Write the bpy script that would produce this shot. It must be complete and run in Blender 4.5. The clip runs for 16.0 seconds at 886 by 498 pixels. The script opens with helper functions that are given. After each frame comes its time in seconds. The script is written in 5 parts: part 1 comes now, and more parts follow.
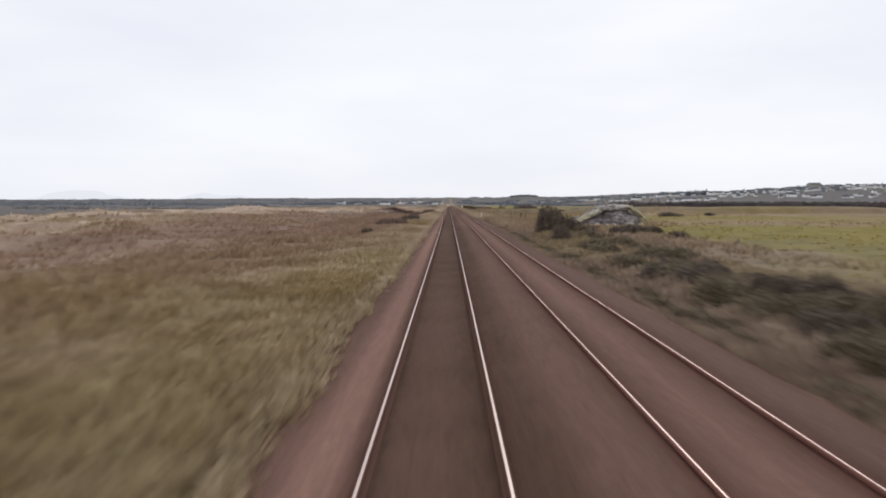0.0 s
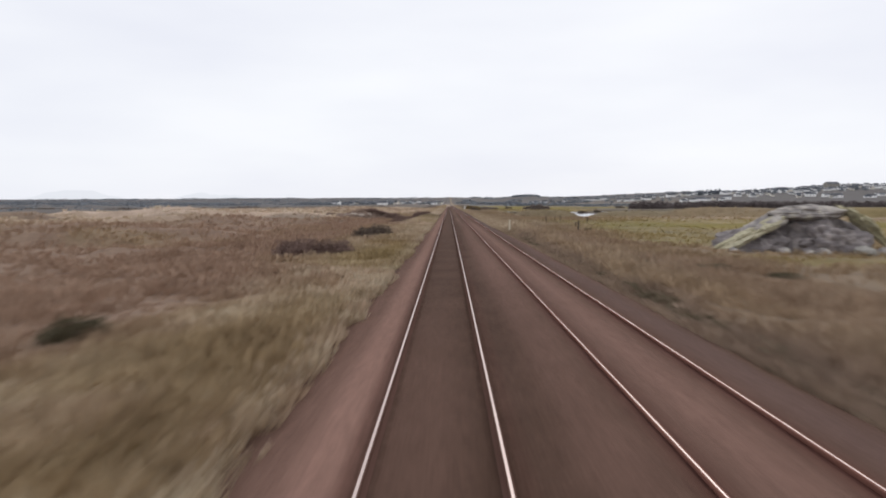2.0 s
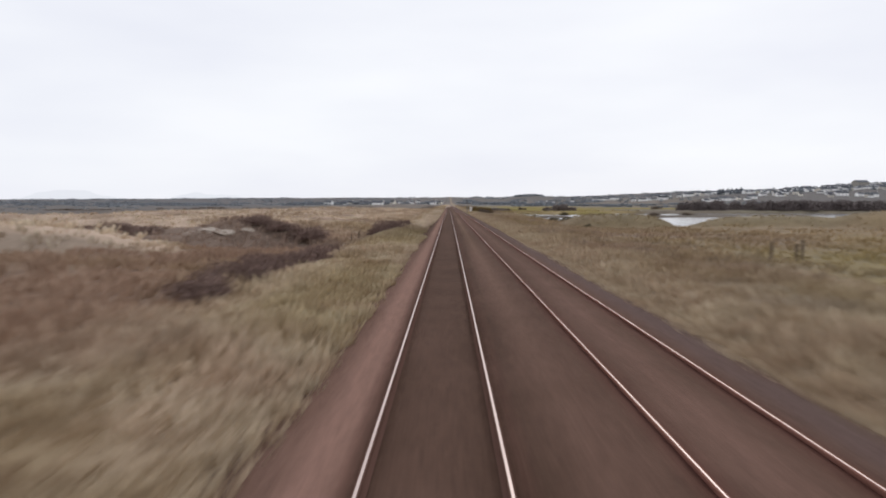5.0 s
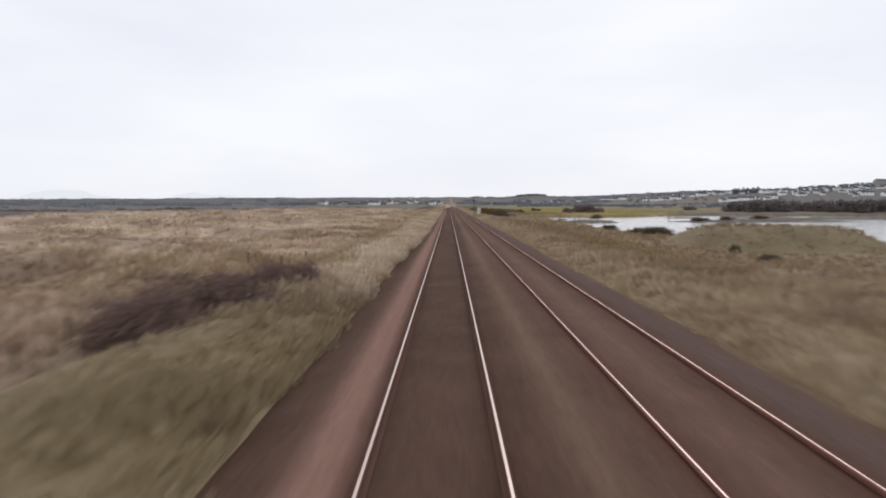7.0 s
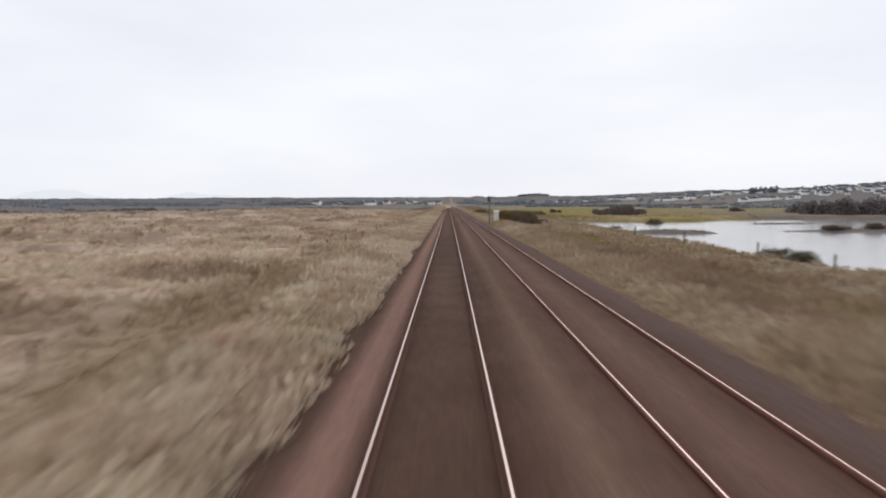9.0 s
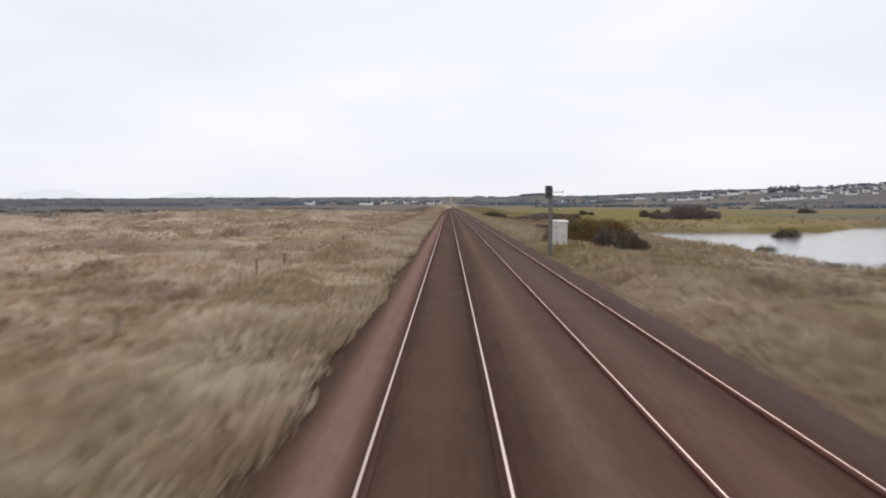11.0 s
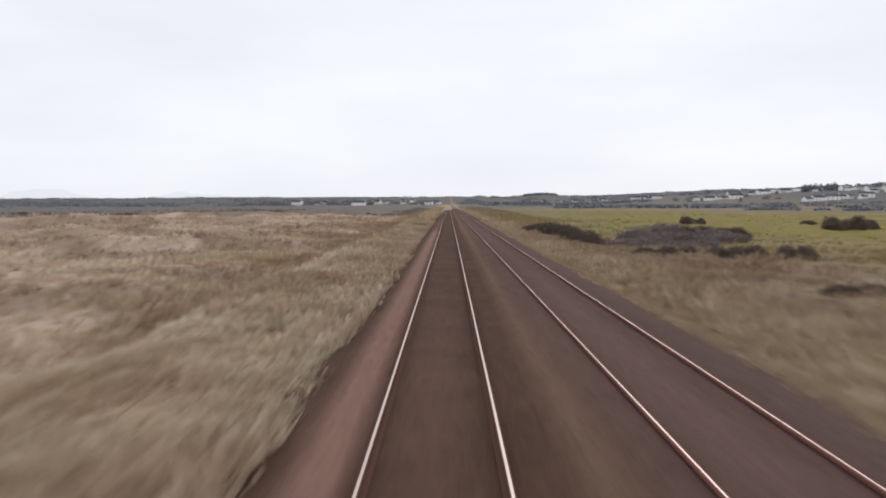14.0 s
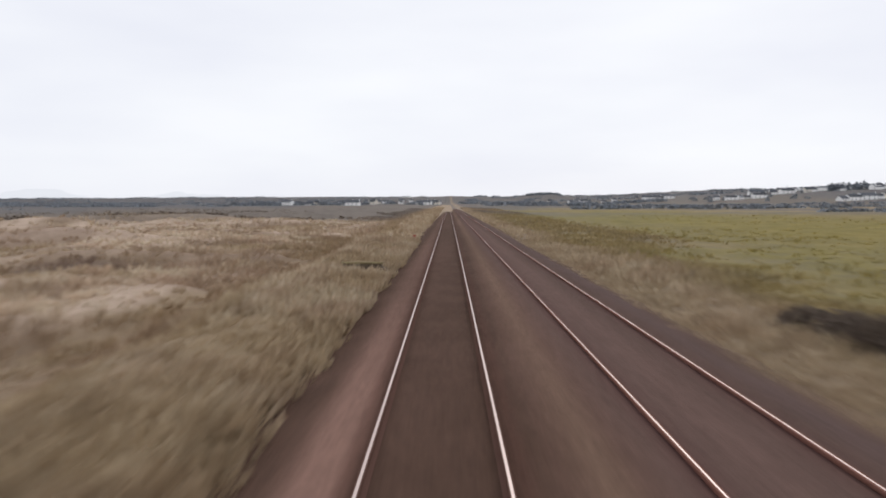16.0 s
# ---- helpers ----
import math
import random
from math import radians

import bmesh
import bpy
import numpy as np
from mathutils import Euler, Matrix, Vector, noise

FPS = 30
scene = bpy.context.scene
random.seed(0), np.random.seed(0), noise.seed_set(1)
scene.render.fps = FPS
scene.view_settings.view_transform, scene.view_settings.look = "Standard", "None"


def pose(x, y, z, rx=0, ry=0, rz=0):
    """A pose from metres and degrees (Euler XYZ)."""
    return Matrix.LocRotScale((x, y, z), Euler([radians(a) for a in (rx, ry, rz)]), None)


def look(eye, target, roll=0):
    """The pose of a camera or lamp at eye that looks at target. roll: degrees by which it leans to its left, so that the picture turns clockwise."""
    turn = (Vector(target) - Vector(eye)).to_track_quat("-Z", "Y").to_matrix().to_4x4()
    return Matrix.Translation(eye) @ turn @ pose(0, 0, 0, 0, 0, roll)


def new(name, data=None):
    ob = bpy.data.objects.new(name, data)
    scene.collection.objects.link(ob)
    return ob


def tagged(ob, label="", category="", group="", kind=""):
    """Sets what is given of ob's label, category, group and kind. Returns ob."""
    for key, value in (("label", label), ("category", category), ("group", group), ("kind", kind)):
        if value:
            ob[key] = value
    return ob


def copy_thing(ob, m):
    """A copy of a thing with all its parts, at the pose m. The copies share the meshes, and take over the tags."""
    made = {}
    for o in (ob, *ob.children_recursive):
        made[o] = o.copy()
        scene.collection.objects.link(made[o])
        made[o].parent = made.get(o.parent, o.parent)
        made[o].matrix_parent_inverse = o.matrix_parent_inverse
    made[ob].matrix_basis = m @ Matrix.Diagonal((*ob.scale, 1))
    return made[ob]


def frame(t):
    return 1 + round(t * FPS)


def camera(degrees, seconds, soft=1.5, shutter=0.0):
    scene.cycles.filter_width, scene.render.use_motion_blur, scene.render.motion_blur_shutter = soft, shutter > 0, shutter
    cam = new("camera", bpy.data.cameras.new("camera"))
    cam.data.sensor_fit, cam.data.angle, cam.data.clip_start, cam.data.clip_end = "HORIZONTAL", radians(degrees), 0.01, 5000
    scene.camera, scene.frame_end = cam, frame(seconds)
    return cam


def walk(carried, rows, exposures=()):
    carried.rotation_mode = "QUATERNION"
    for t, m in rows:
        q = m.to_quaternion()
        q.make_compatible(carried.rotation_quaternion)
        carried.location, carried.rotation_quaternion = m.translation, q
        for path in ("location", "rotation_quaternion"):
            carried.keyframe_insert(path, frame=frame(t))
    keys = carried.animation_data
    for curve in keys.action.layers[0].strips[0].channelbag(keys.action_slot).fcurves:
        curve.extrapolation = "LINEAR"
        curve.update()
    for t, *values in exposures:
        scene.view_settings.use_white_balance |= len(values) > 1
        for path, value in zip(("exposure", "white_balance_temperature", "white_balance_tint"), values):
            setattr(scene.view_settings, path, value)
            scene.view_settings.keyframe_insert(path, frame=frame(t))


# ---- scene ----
cam = camera(68.0, 16.0, soft=1.9, shutter=0.5)
SPEED = 29.0
walk(cam, [(k * 0.5, pose(0.141, SPEED * k * 0.5, 2.762, 90 - 3.958, 0, 0.506)) for k in range(33)])

# ---- world and sun: bright, even overcast ----
world = bpy.data.worlds.new("overcast_sky")
scene.world = world
world.use_nodes = True
wn, wl = world.node_tree.nodes, world.node_tree.links
wn.clear()
sky = wn.new("ShaderNodeTexSky")
sky.sky_type = 'NISHITA'
sky.sun_disc = False
sky.sun_elevation = radians(34)
sky.sun_rotation = radians(20)
wc = wn.new("ShaderNodeTexCoord")
wm = wn.new("ShaderNodeMapping")
wm.inputs["Scale"].default_value = (1.3, 1.3, 5.0)
wnoise = wn.new("ShaderNodeTexNoise")
wnoise.inputs["Scale"].default_value = 1.6
wnoise.inputs["Detail"].default_value = 4.0
wnoise.inputs["Roughness"].default_value = 0.45
wramp = wn.new("ShaderNodeValToRGB")
wramp.color_ramp.elements[0].position = 0.33
wramp.color_ramp.elements[0].color = (8.5, 8.7, 9.5, 1)
wramp.color_ramp.elements[1].position = 0.68
wramp.color_ramp.elements[1].color = (9.6, 9.78, 10.2, 1)
wmix = wn.new("ShaderNodeMixRGB")
wmix.inputs[0].default_value = 0.97
wbg = wn.new("ShaderNodeBackground")
wbg.inputs["Strength"].default_value = 0.1
wout = wn.new("ShaderNodeOutputWorld")
wl.new(wc.outputs["Generated"], wm.inputs["Vector"])
wl.new(wm.outputs["Vector"], wnoise.inputs["Vector"])
wl.new(wnoise.outputs["Fac"], wramp.inputs["Fac"])
wl.new(sky.outputs["Color"], wmix.inputs[1])
wl.new(wramp.outputs["Color"], wmix.inputs[2])
wl.new(wmix.outputs["Color"], wbg.inputs["Color"])
wl.new(wbg.outputs["Background"], wout.inputs["Surface"])

sun_data = bpy.data.lights.new("sun", 'SUN')
sun_data.energy = 0.6
sun_data.angle = radians(25)
sun_data.color = (1.0, 0.97, 0.92)
sun = new("sun", sun_data)
sun.matrix_world = look((0, 0, 100), (-19, -52, 63))
scene.view_settings.exposure = 0.0

# ---- materials ----


def material(name, colours, scale=3.0, fine=40.0, rough=0.9, bump=0.0, island=0.0, metal=0.0, obj_random=0.0, spec=0.2, cover=False, stretch=(1, 1, 1)):
    """colours: two or three mixed by a broad and a fine noise; cover: takes its ground colours from the 'cover' attribute."""
    m = bpy.data.materials.new(name)
    m.use_nodes = True
    n, l = m.node_tree.nodes, m.node_tree.links
    b = n["Principled BSDF"]
    b.inputs["Roughness"].default_value = rough
    b.inputs["Metallic"].default_value = metal
    b.inputs["Specular IOR Level"].default_value = spec
    tc = n.new("ShaderNodeTexCoord")
    mp = n.new("ShaderNodeMapping")
    mp.inputs["Scale"].default_value = stretch
    l.new(tc.outputs["Object"], mp.inputs["Vector"])

    def noisy(s, detail):
        t = n.new("ShaderNodeTexNoise")
        t.inputs["Scale"].default_value = s
        t.inputs["Detail"].default_value = detail
        t.inputs["Roughness"].default_value = 0.6
        l.new(mp.outputs["Vector"], t.inputs["Vector"])
        return t

    def contrast(sock, lo, hi):
        r = n.new("ShaderNodeMapRange")
        r.inputs["From Min"].default_value = lo
        r.inputs["From Max"].default_value = hi
        l.new(sock, r.inputs["Value"])
        return r.outputs["Result"]

    def mixed(fac, a, c, mode='MIX'):
        x = n.new("ShaderNodeMixRGB")
        x.blend_type = mode
        if isinstance(fac, float):
            x.inputs[0].default_value = fac
        else:
            l.new(fac, x.inputs[0])
        for k, v in ((1, a), (2, c)):
            if isinstance(v, tuple):
                x.inputs[k].default_value = (*v, 1)
            else:
                l.new(v, x.inputs[k])
        return x.outputs["Color"]

    big, small = noisy(scale, 4.0), noisy(fine, 3.0)
    fb, fs = contrast(big.outputs["Fac"], 0.35, 0.65), contrast(small.outputs["Fac"], 0.3, 0.7)
    if cover:
        at = n.new("ShaderNodeAttribute")
        at.attribute_name = "cover"
        sep = n.new("ShaderNodeSeparateColor")
        l.new(at.outputs["Color"], sep.inputs["Color"])
        col = mixed(fb, colours["olive"][0], colours["olive"][1])
        for ch, key in (("Blue", "straw"), ("Red", "bracken"), ("Green", "green")):
            col = mixed(sep.outputs[ch], col, mixed(fb, colours[key][0], colours[key][1]))
        col = mixed(at.outputs["Alpha"], col, mixed(fb, colours["heath"][0], colours["heath"][1]))
        tone = mixed(fs, (0.87, 0.86, 0.85), (1.12, 1.12, 1.12))
        col = mixed(1.0, col, tone, 'MULTIPLY')
    else:
        col = mixed(fb, colours[0], colours[1])
        if len(colours) > 2:
            col = mixed(contrast(small.outputs["Fac"], 0.45, 0.7), col, colours[2])
    if island or obj_random:
        if island:
            g = n.new("ShaderNodeNewGeometry").outputs["Random Per Island"]
        else:
            g = n.new("ShaderNodeObjectInfo").outputs["Random"]
        w = island or obj_random
        r = n.new("ShaderNodeMapRange")
        r.inputs["To Min"].default_value, r.inputs["To Max"].default_value = 1 - w, 1 + w
        l.new(g, r.inputs["Value"])
        hv = n.new("ShaderNodeHueSaturation")
        l.new(r.outputs["Result"], hv.inputs["Value"])
        l.new(col, hv.inputs["Color"])
        col = hv.outputs["Color"]
    l.new(col, b.inputs["Base Color"])
    if bump:
        bp = n.new("ShaderNodeBump")
        bp.inputs["Strength"].default_value = bump
        bp.inputs["Distance"].default_value = 0.03
        l.new(small.outputs["Fac"], bp.inputs["Height"])
        l.new(bp.outputs["Normal"], b.inputs["Normal"])
    return m


COVER = {"olive": ((0.182, 0.130, 0.072), (0.250, 0.183, 0.106)), "straw": ((0.398, 0.302, 0.232), (0.520, 0.402, 0.318)),
         "bracken": ((0.202, 0.137, 0.099), (0.258, 0.181, 0.133)), "green": ((0.165, 0.134, 0.032), (0.225, 0.178, 0.048)),
         "heath": ((0.108, 0.102, 0.103), (0.142, 0.133, 0.131))}
BLADES = {k: tuple(tuple(min(0.72, q * 1.60) for q in c) for c in v) for k, v in COVER.items()}
M_GROUND = material("rough_ground", COVER, scale=0.22, fine=2.2, bump=0.6, cover=True, spec=0.1)
M_GRASS = material("dry_grass", BLADES, scale=0.35, fine=0.8, island=0.10, cover=True, rough=0.9, spec=0.1)
M_RUST = material("rusty_rail_side", ((0.19, 0.088, 0.068), (0.235, 0.115, 0.09), (0.16, 0.078, 0.06)), 6, 60, 0.95, 0.4, spec=0.0)
M_RUST_DARK = material("dark_rusty_rail_side", ((0.125, 0.070, 0.055), (0.15, 0.085, 0.068), (0.10, 0.056, 0.046)), 6, 60, 0.95, 0.4, spec=0.0)
M_RAIL = material("worn_rail_head", ((0.54, 0.432, 0.395), (0.63, 0.512, 0.47)), 1.5, 30, 0.40, 0.05, metal=0.75, stretch=(20, 0.3, 20))
M_SLEEPER = material("dusty_sleeper", ((0.084, 0.050, 0.037), (0.098, 0.058, 0.043), (0.080, 0.047, 0.035)), 4, 40, 0.95, 0.5, obj_random=0.05, spec=0.0)
M_WHITE = material("weathered_white_paint", ((0.66, 0.635, 0.605), (0.73, 0.705, 0.675), (0.58, 0.555, 0.525)), 2.0, 14, 0.55, 0.05)
M_LID = material("white_cabinet_lid", ((0.88, 0.85, 0.79), (0.92, 0.89, 0.84)), 3.0, 20, 0.5, 0.05)
M_DARKGREY = material("dark_grey_paint", ((0.085, 0.092, 0.10), (0.115, 0.122, 0.13)), 5, 30, 0.55, 0.1)
M_STEEL = material("galvanised_steel", ((0.16, 0.16, 0.165), (0.24, 0.24, 0.24)), 5, 40, 0.6, 0.1, metal=0.3)
M_POST = material("grey_steel_post", ((0.165, 0.152, 0.140), (0.22, 0.205, 0.19)), 5, 40, 0.7, 0.1)
M_CONCRETE = material("grey_concrete", ((0.30, 0.28, 0.25), (0.40, 0.38, 0.35), (0.2, 0.19, 0.16)), 4, 30, 0.95, 0.4)
M_SANDSTONE = material("pale_sandstone", ((0.38, 0.32, 0.27), (0.52, 0.45, 0.39), (0.27, 0.22, 0.18)), 1.2, 6, 0.95, 0.5)
M_WOOD = material("weathered_wood", ((0.12, 0.09, 0.065), (0.19, 0.15, 0.11), (0.07, 0.05, 0.04)), 8, 60, 0.9, 0.5, stretch=(6, 6, 1))
M_POSTWHITE = material("white_marker_paint", ((0.62, 0.55, 0.42), (0.74, 0.68, 0.56)), 6, 30, 0.8, 0.2)
M_LENS = material("signal_lens_glass", ((0.03, 0.03, 0.03), (0.05, 0.04, 0.04)), 5, 30, 0.15, 0.0, spec=0.5)
M_GORSE = material("gorse_leaf", ((0.085, 0.078, 0.034), (0.205, 0.142, 0.055), (0.265, 0.130, 0.048)), 0.7, 3, 0.85, island=0.4)
M_DEEPWOOD = material("bare_lakeside_wood", ((0.130, 0.106, 0.103), (0.170, 0.142, 0.135)), 0.1, 1.0, 0.9, island=0.15)
M_SCRUB = material("bare_scrub", ((0.125, 0.094, 0.076), (0.19, 0.148, 0.115)), 1.0, 8, 0.9, island=0.4)
M_PURPLE = material("winter_bramble", ((0.166, 0.109, 0.091), (0.234, 0.160, 0.135)), 0.8, 8, 0.9, island=0.35)
M_GREYSCRUB = material("grey_blackthorn", ((0.135, 0.105, 0.066), (0.25, 0.204, 0.138)), 0.5, 6, 0.9, island=0.4)
M_GREYPURPLE = material("purple_grey_bare_twigs", ((0.190, 0.155, 0.142), (0.26, 0.216, 0.197)), 0.4, 5, 0.9, island=0.25)
M_HEDGE = material("dark_hedge_leaf", ((0.085, 0.070, 0.046), (0.125, 0.098, 0.066), (0.13, 0.115, 0.055)), 1.0, 6, 0.85, island=0.4)
# distant trees: aerial haze is mixed into the blue-grey leaf colour
M_HAZEDTREE = material("hazed_far_woodland", ((0.195, 0.214, 0.240), (0.24, 0.256, 0.275)), 0.02, 0.1, 0.95, island=0.10)
M_TWIG = material("twig_bark", ((0.06, 0.045, 0.035), (0.10, 0.08, 0.06)), 5, 30, 0.9)
M_ROCK = material("lichen_grey_rock", ((0.15, 0.134, 0.130), (0.33, 0.298, 0.285), (0.52, 0.475, 0.41)), 0.42, 1.3, 0.9, 0.8)
M_ROCKDARK = material("dark_purple_grey_rock", ((0.135, 0.118, 0.118), (0.21, 0.185, 0.182), (0.34, 0.30, 0.285)), 0.5, 1.6, 0.9, 0.8)
M_LICHEN = material("yellow_green_lichen_rock", ((0.40, 0.365, 0.235), (0.52, 0.475, 0.345), (0.28, 0.255, 0.175)), 0.7, 4.0, 0.9, 0.7)
M_SLATE = material("slate_roof", ((0.06, 0.065, 0.078), (0.10, 0.105, 0.118)), 0.5, 4, 0.7, 0.2, obj_random=0.3)
M_RENDER = material("white_render", ((0.86, 0.85, 0.84), (0.92, 0.91, 0.90)), 0.3, 3, 0.85, obj_random=0.03)
M_CREAM = material("cream_render", ((0.66, 0.61, 0.53), (0.76, 0.72, 0.65)), 0.3, 3, 0.85, obj_random=0.2)
M_WINDOW = material("dark_window_glass", ((0.03, 0.035, 0.04), (0.05, 0.055, 0.06)), 1, 5, 0.1, spec=0.5)


def water_material():
    m = bpy.data.materials.new("still_lake_water")
    m.use_nodes = True
    n, l = m.node_tree.nodes, m.node_tree.links
    b = n["Principled BSDF"]
    b.inputs["Base Color"].default_value = (0.24, 0.23, 0.235, 1)
    b.inputs["Roughness"].default_value = 0.12
    b.inputs["Specular IOR Level"].default_value = 1.0
    b.inputs["IOR"].default_value = 1.6
    tc, t, bp = n.new("ShaderNodeTexCoord"), n.new("ShaderNodeTexNoise"), n.new("ShaderNodeBump")
    t.inputs["Scale"].default_value = 2.2
    t.inputs["Detail"].default_value = 3.0
    bp.inputs["Strength"].default_value = 0.45
    bp.inputs["Distance"].default_value = 0.05
    l.new(tc.outputs["Object"], t.inputs["Vector"])
    l.new(t.outputs["Fac"], bp.inputs["Height"])
    l.new(bp.outputs["Normal"], b.inputs["Normal"])
    return m


def ballast_material():
    """Crushed stone: brake-dust brown in the tracks, pink on the shoulders, rust beside the rails, by the mesh's 'cover'."""
    m = material("ballast", ((0.080, 0.047, 0.034), (0.100, 0.059, 0.044)), 0.5, 16.0, 0.95, 0.9, spec=0.04)
    n, l = m.node_tree.nodes, m.node_tree.links
    b = n["Principled BSDF"]
    base = b.inputs["Base Color"].links[0].from_socket
    at, sep = n.new("ShaderNodeAttribute"), n.new("ShaderNodeSeparateColor")
    at.attribute_name = "cover"
    l.new(at.outputs["Color"], sep.inputs["Color"])
    alpha = n.new("ShaderNodeMixRGB")
    l.new(at.outputs["Alpha"], alpha.inputs[0])
    l.new(base, alpha.inputs[1])
    alpha.inputs[2].default_value = (0.165, 0.118, 0.072, 1)
    base = alpha.outputs["Color"]
    for ch, colour in (("Red", (0.258, 0.151, 0.120)), ("Green", (0.108, 0.045, 0.036)), ("Blue", (0.113, 0.077, 0.072))):
        x = n.new("ShaderNodeMixRGB")
        l.new(sep.outputs[ch], x.inputs[0])
        l.new(base, x.inputs[1])
        x.inputs[2].default_value = (*colour, 1)
        base = x.outputs["Color"]
    st = n.new("ShaderNodeTexVoronoi")
    st.inputs["Scale"].default_value = 17.0
    tc = n.new("ShaderNodeTexCoord")
    l.new(tc.outputs["Object"], st.inputs["Vector"])
    sc = n.new("ShaderNodeSeparateColor")
    l.new(st.outputs["Color"], sc.inputs["Color"])
    r = n.new("ShaderNodeMapRange")
    r.inputs["To Min"].default_value, r.inputs["To Max"].default_value = 0.78, 1.2
    l.new(sc.outputs["Red"], r.inputs["Value"])
    hv = n.new("ShaderNodeHueSaturation")
    l.new(r.outputs["Result"], hv.inputs["Value"])
    l.new(base, hv.inputs["Color"])
    l.new(hv.outputs["Color"], b.inputs["Base Color"])
    bp = n.new("ShaderNodeBump")
    bp.inputs["Strength"].default_value = 0.8
    bp.inputs["Distance"].default_value = 0.03
    bp.invert = True
    l.new(st.outputs["Distance"], bp.inputs["Height"])
    l.new(bp.outputs["Normal"], b.inputs["Normal"])
    return m


M_WATER, M_BALLAST = water_material(), ballast_material()


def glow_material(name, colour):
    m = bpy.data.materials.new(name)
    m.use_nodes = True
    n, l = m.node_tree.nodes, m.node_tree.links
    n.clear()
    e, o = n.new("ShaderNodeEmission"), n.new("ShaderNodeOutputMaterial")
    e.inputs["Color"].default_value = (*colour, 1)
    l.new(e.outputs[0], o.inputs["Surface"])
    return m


# even pale emission, no lamp: the haze of distance is in this colour
M_MOUNTAIN = glow_material("hazed_mountain_glow", (0.80, 0.825, 0.885))

# ---- mesh helpers ----


def sm(a, b, v):
    t = np.clip((v - a) / (b - a), 0, 1)
    return t * t * (3 - 2 * t)


def vnoise(x, y, seed=0):
    xi, yi = np.floor(x), np.floor(y)
    fx, fy = x - xi, y - yi
    fx, fy = fx * fx * (3 - 2 * fx), fy * fy * (3 - 2 * fy)

    def h(a, b):
        v = np.sin(a * 127.1 + b * 311.7 + seed * 74.7) * 43758.5453
        return v - np.floor(v)
    top = h(xi, yi) * (1 - fx) + h(xi + 1, yi) * fx
    low = h(xi, yi + 1) * (1 - fx) + h(xi + 1, yi + 1) * fx
    return top * (1 - fy) + low * fy


def fbm(x, y, seed=0, octaves=4):
    v, a, s = 0.0, 0.5, 0.0
    for k in range(octaves):
        v, s = v + a * vnoise(x * 2 ** k, y * 2 ** k, seed + k), s + a
        a *= 0.5
    return v / s


def mesh_of(name, verts, faces, mats, slots=None, smooth=False, cover=None):
    """A mesh from arrays; faces all of one size."""
    verts, faces = np.asarray(verts, dtype=np.float32), np.asarray(faces, dtype=np.int32)
    me = bpy.data.meshes.new(name)
    k = faces.shape[1]
    me.vertices.add(len(verts))
    me.vertices.foreach_set("co", verts.ravel())
    me.loops.add(faces.size)
    me.loops.foreach_set("vertex_index", faces.ravel())
    me.polygons.add(len(faces))
    me.polygons.foreach_set("loop_start", np.arange(0, faces.size, k, dtype=np.int32))
    for m in (mats if isinstance(mats, (list, tuple)) else [mats]):
        me.materials.append(m)
    if slots is not None:
        me.polygons.foreach_set("material_index", np.asarray(slots, dtype=np.int32))
    me.polygons.foreach_set("use_smooth", np.full(len(faces), smooth))
    if cover is not None:
        a = me.attributes.new("cover", 'FLOAT_COLOR', 'POINT')
        a.data.foreach_set("color", np.asarray(cover, dtype=np.float32).ravel())
    me.update(calc_edges=True)
    me.validate()
    return me


def bm_mesh(name, bm, mats):
    me = bpy.data.meshes.new(name)
    bmesh.ops.recalc_face_normals(bm, faces=bm.faces)
    bm.to_mesh(me)
    bm.free()
    for m in (mats if isinstance(mats, (list, tuple)) else [mats]):
        me.materials.append(m)
    return me


def part(name, bm, mat, parent, label="", at=(0, 0, 0)):
    me = bm_mesh(name, bm, mat) if isinstance(bm, bmesh.types.BMesh) else bm
    ob = new(name, me)
    ob.parent = parent
    ob.location = at
    if label:
        tagged(ob, label)
    return ob


def thing(name, x, y, z, label, category, group="", rz=0.0):
    e = new(name)
    e.matrix_basis = pose(x, y, z, 0, 0, rz)
    return tagged(e, label, category, group)


def box(bm, x0, x1, y0, y1, z0, z1, bevel=0.0, slot=0):
    r = bmesh.ops.create_cube(bm, size=1.0, matrix=Matrix.Translation(((x0 + x1) / 2, (y0 + y1) / 2, (z0 + z1) / 2)) @ Matrix.Diagonal((x1 - x0, y1 - y0, z1 - z0, 1)))
    fs = {f for v in r["verts"] for f in v.link_faces}
    for f in fs:
        f.material_index = slot
    if bevel:
        es = list({e for f in fs for e in f.edges})
        bmesh.ops.bevel(bm, geom=es, offset=bevel, segments=2, affect='EDGES')
    return bm


def rod(bm, a, b, r0, r1=None, sides=10):
    a, b = Vector(a), Vector(b)
    d = b - a
    m = Matrix.Translation((a + b) / 2) @ d.to_track_quat("Z", "Y").to_matrix().to_4x4()
    bmesh.ops.create_cone(bm, cap_ends=True, segments=sides, radius1=r0, radius2=r0 if r1 is None else r1, depth=d.length, matrix=m)
    return bm


# ---- the lie of the land ----
WATER_Z = -1.8


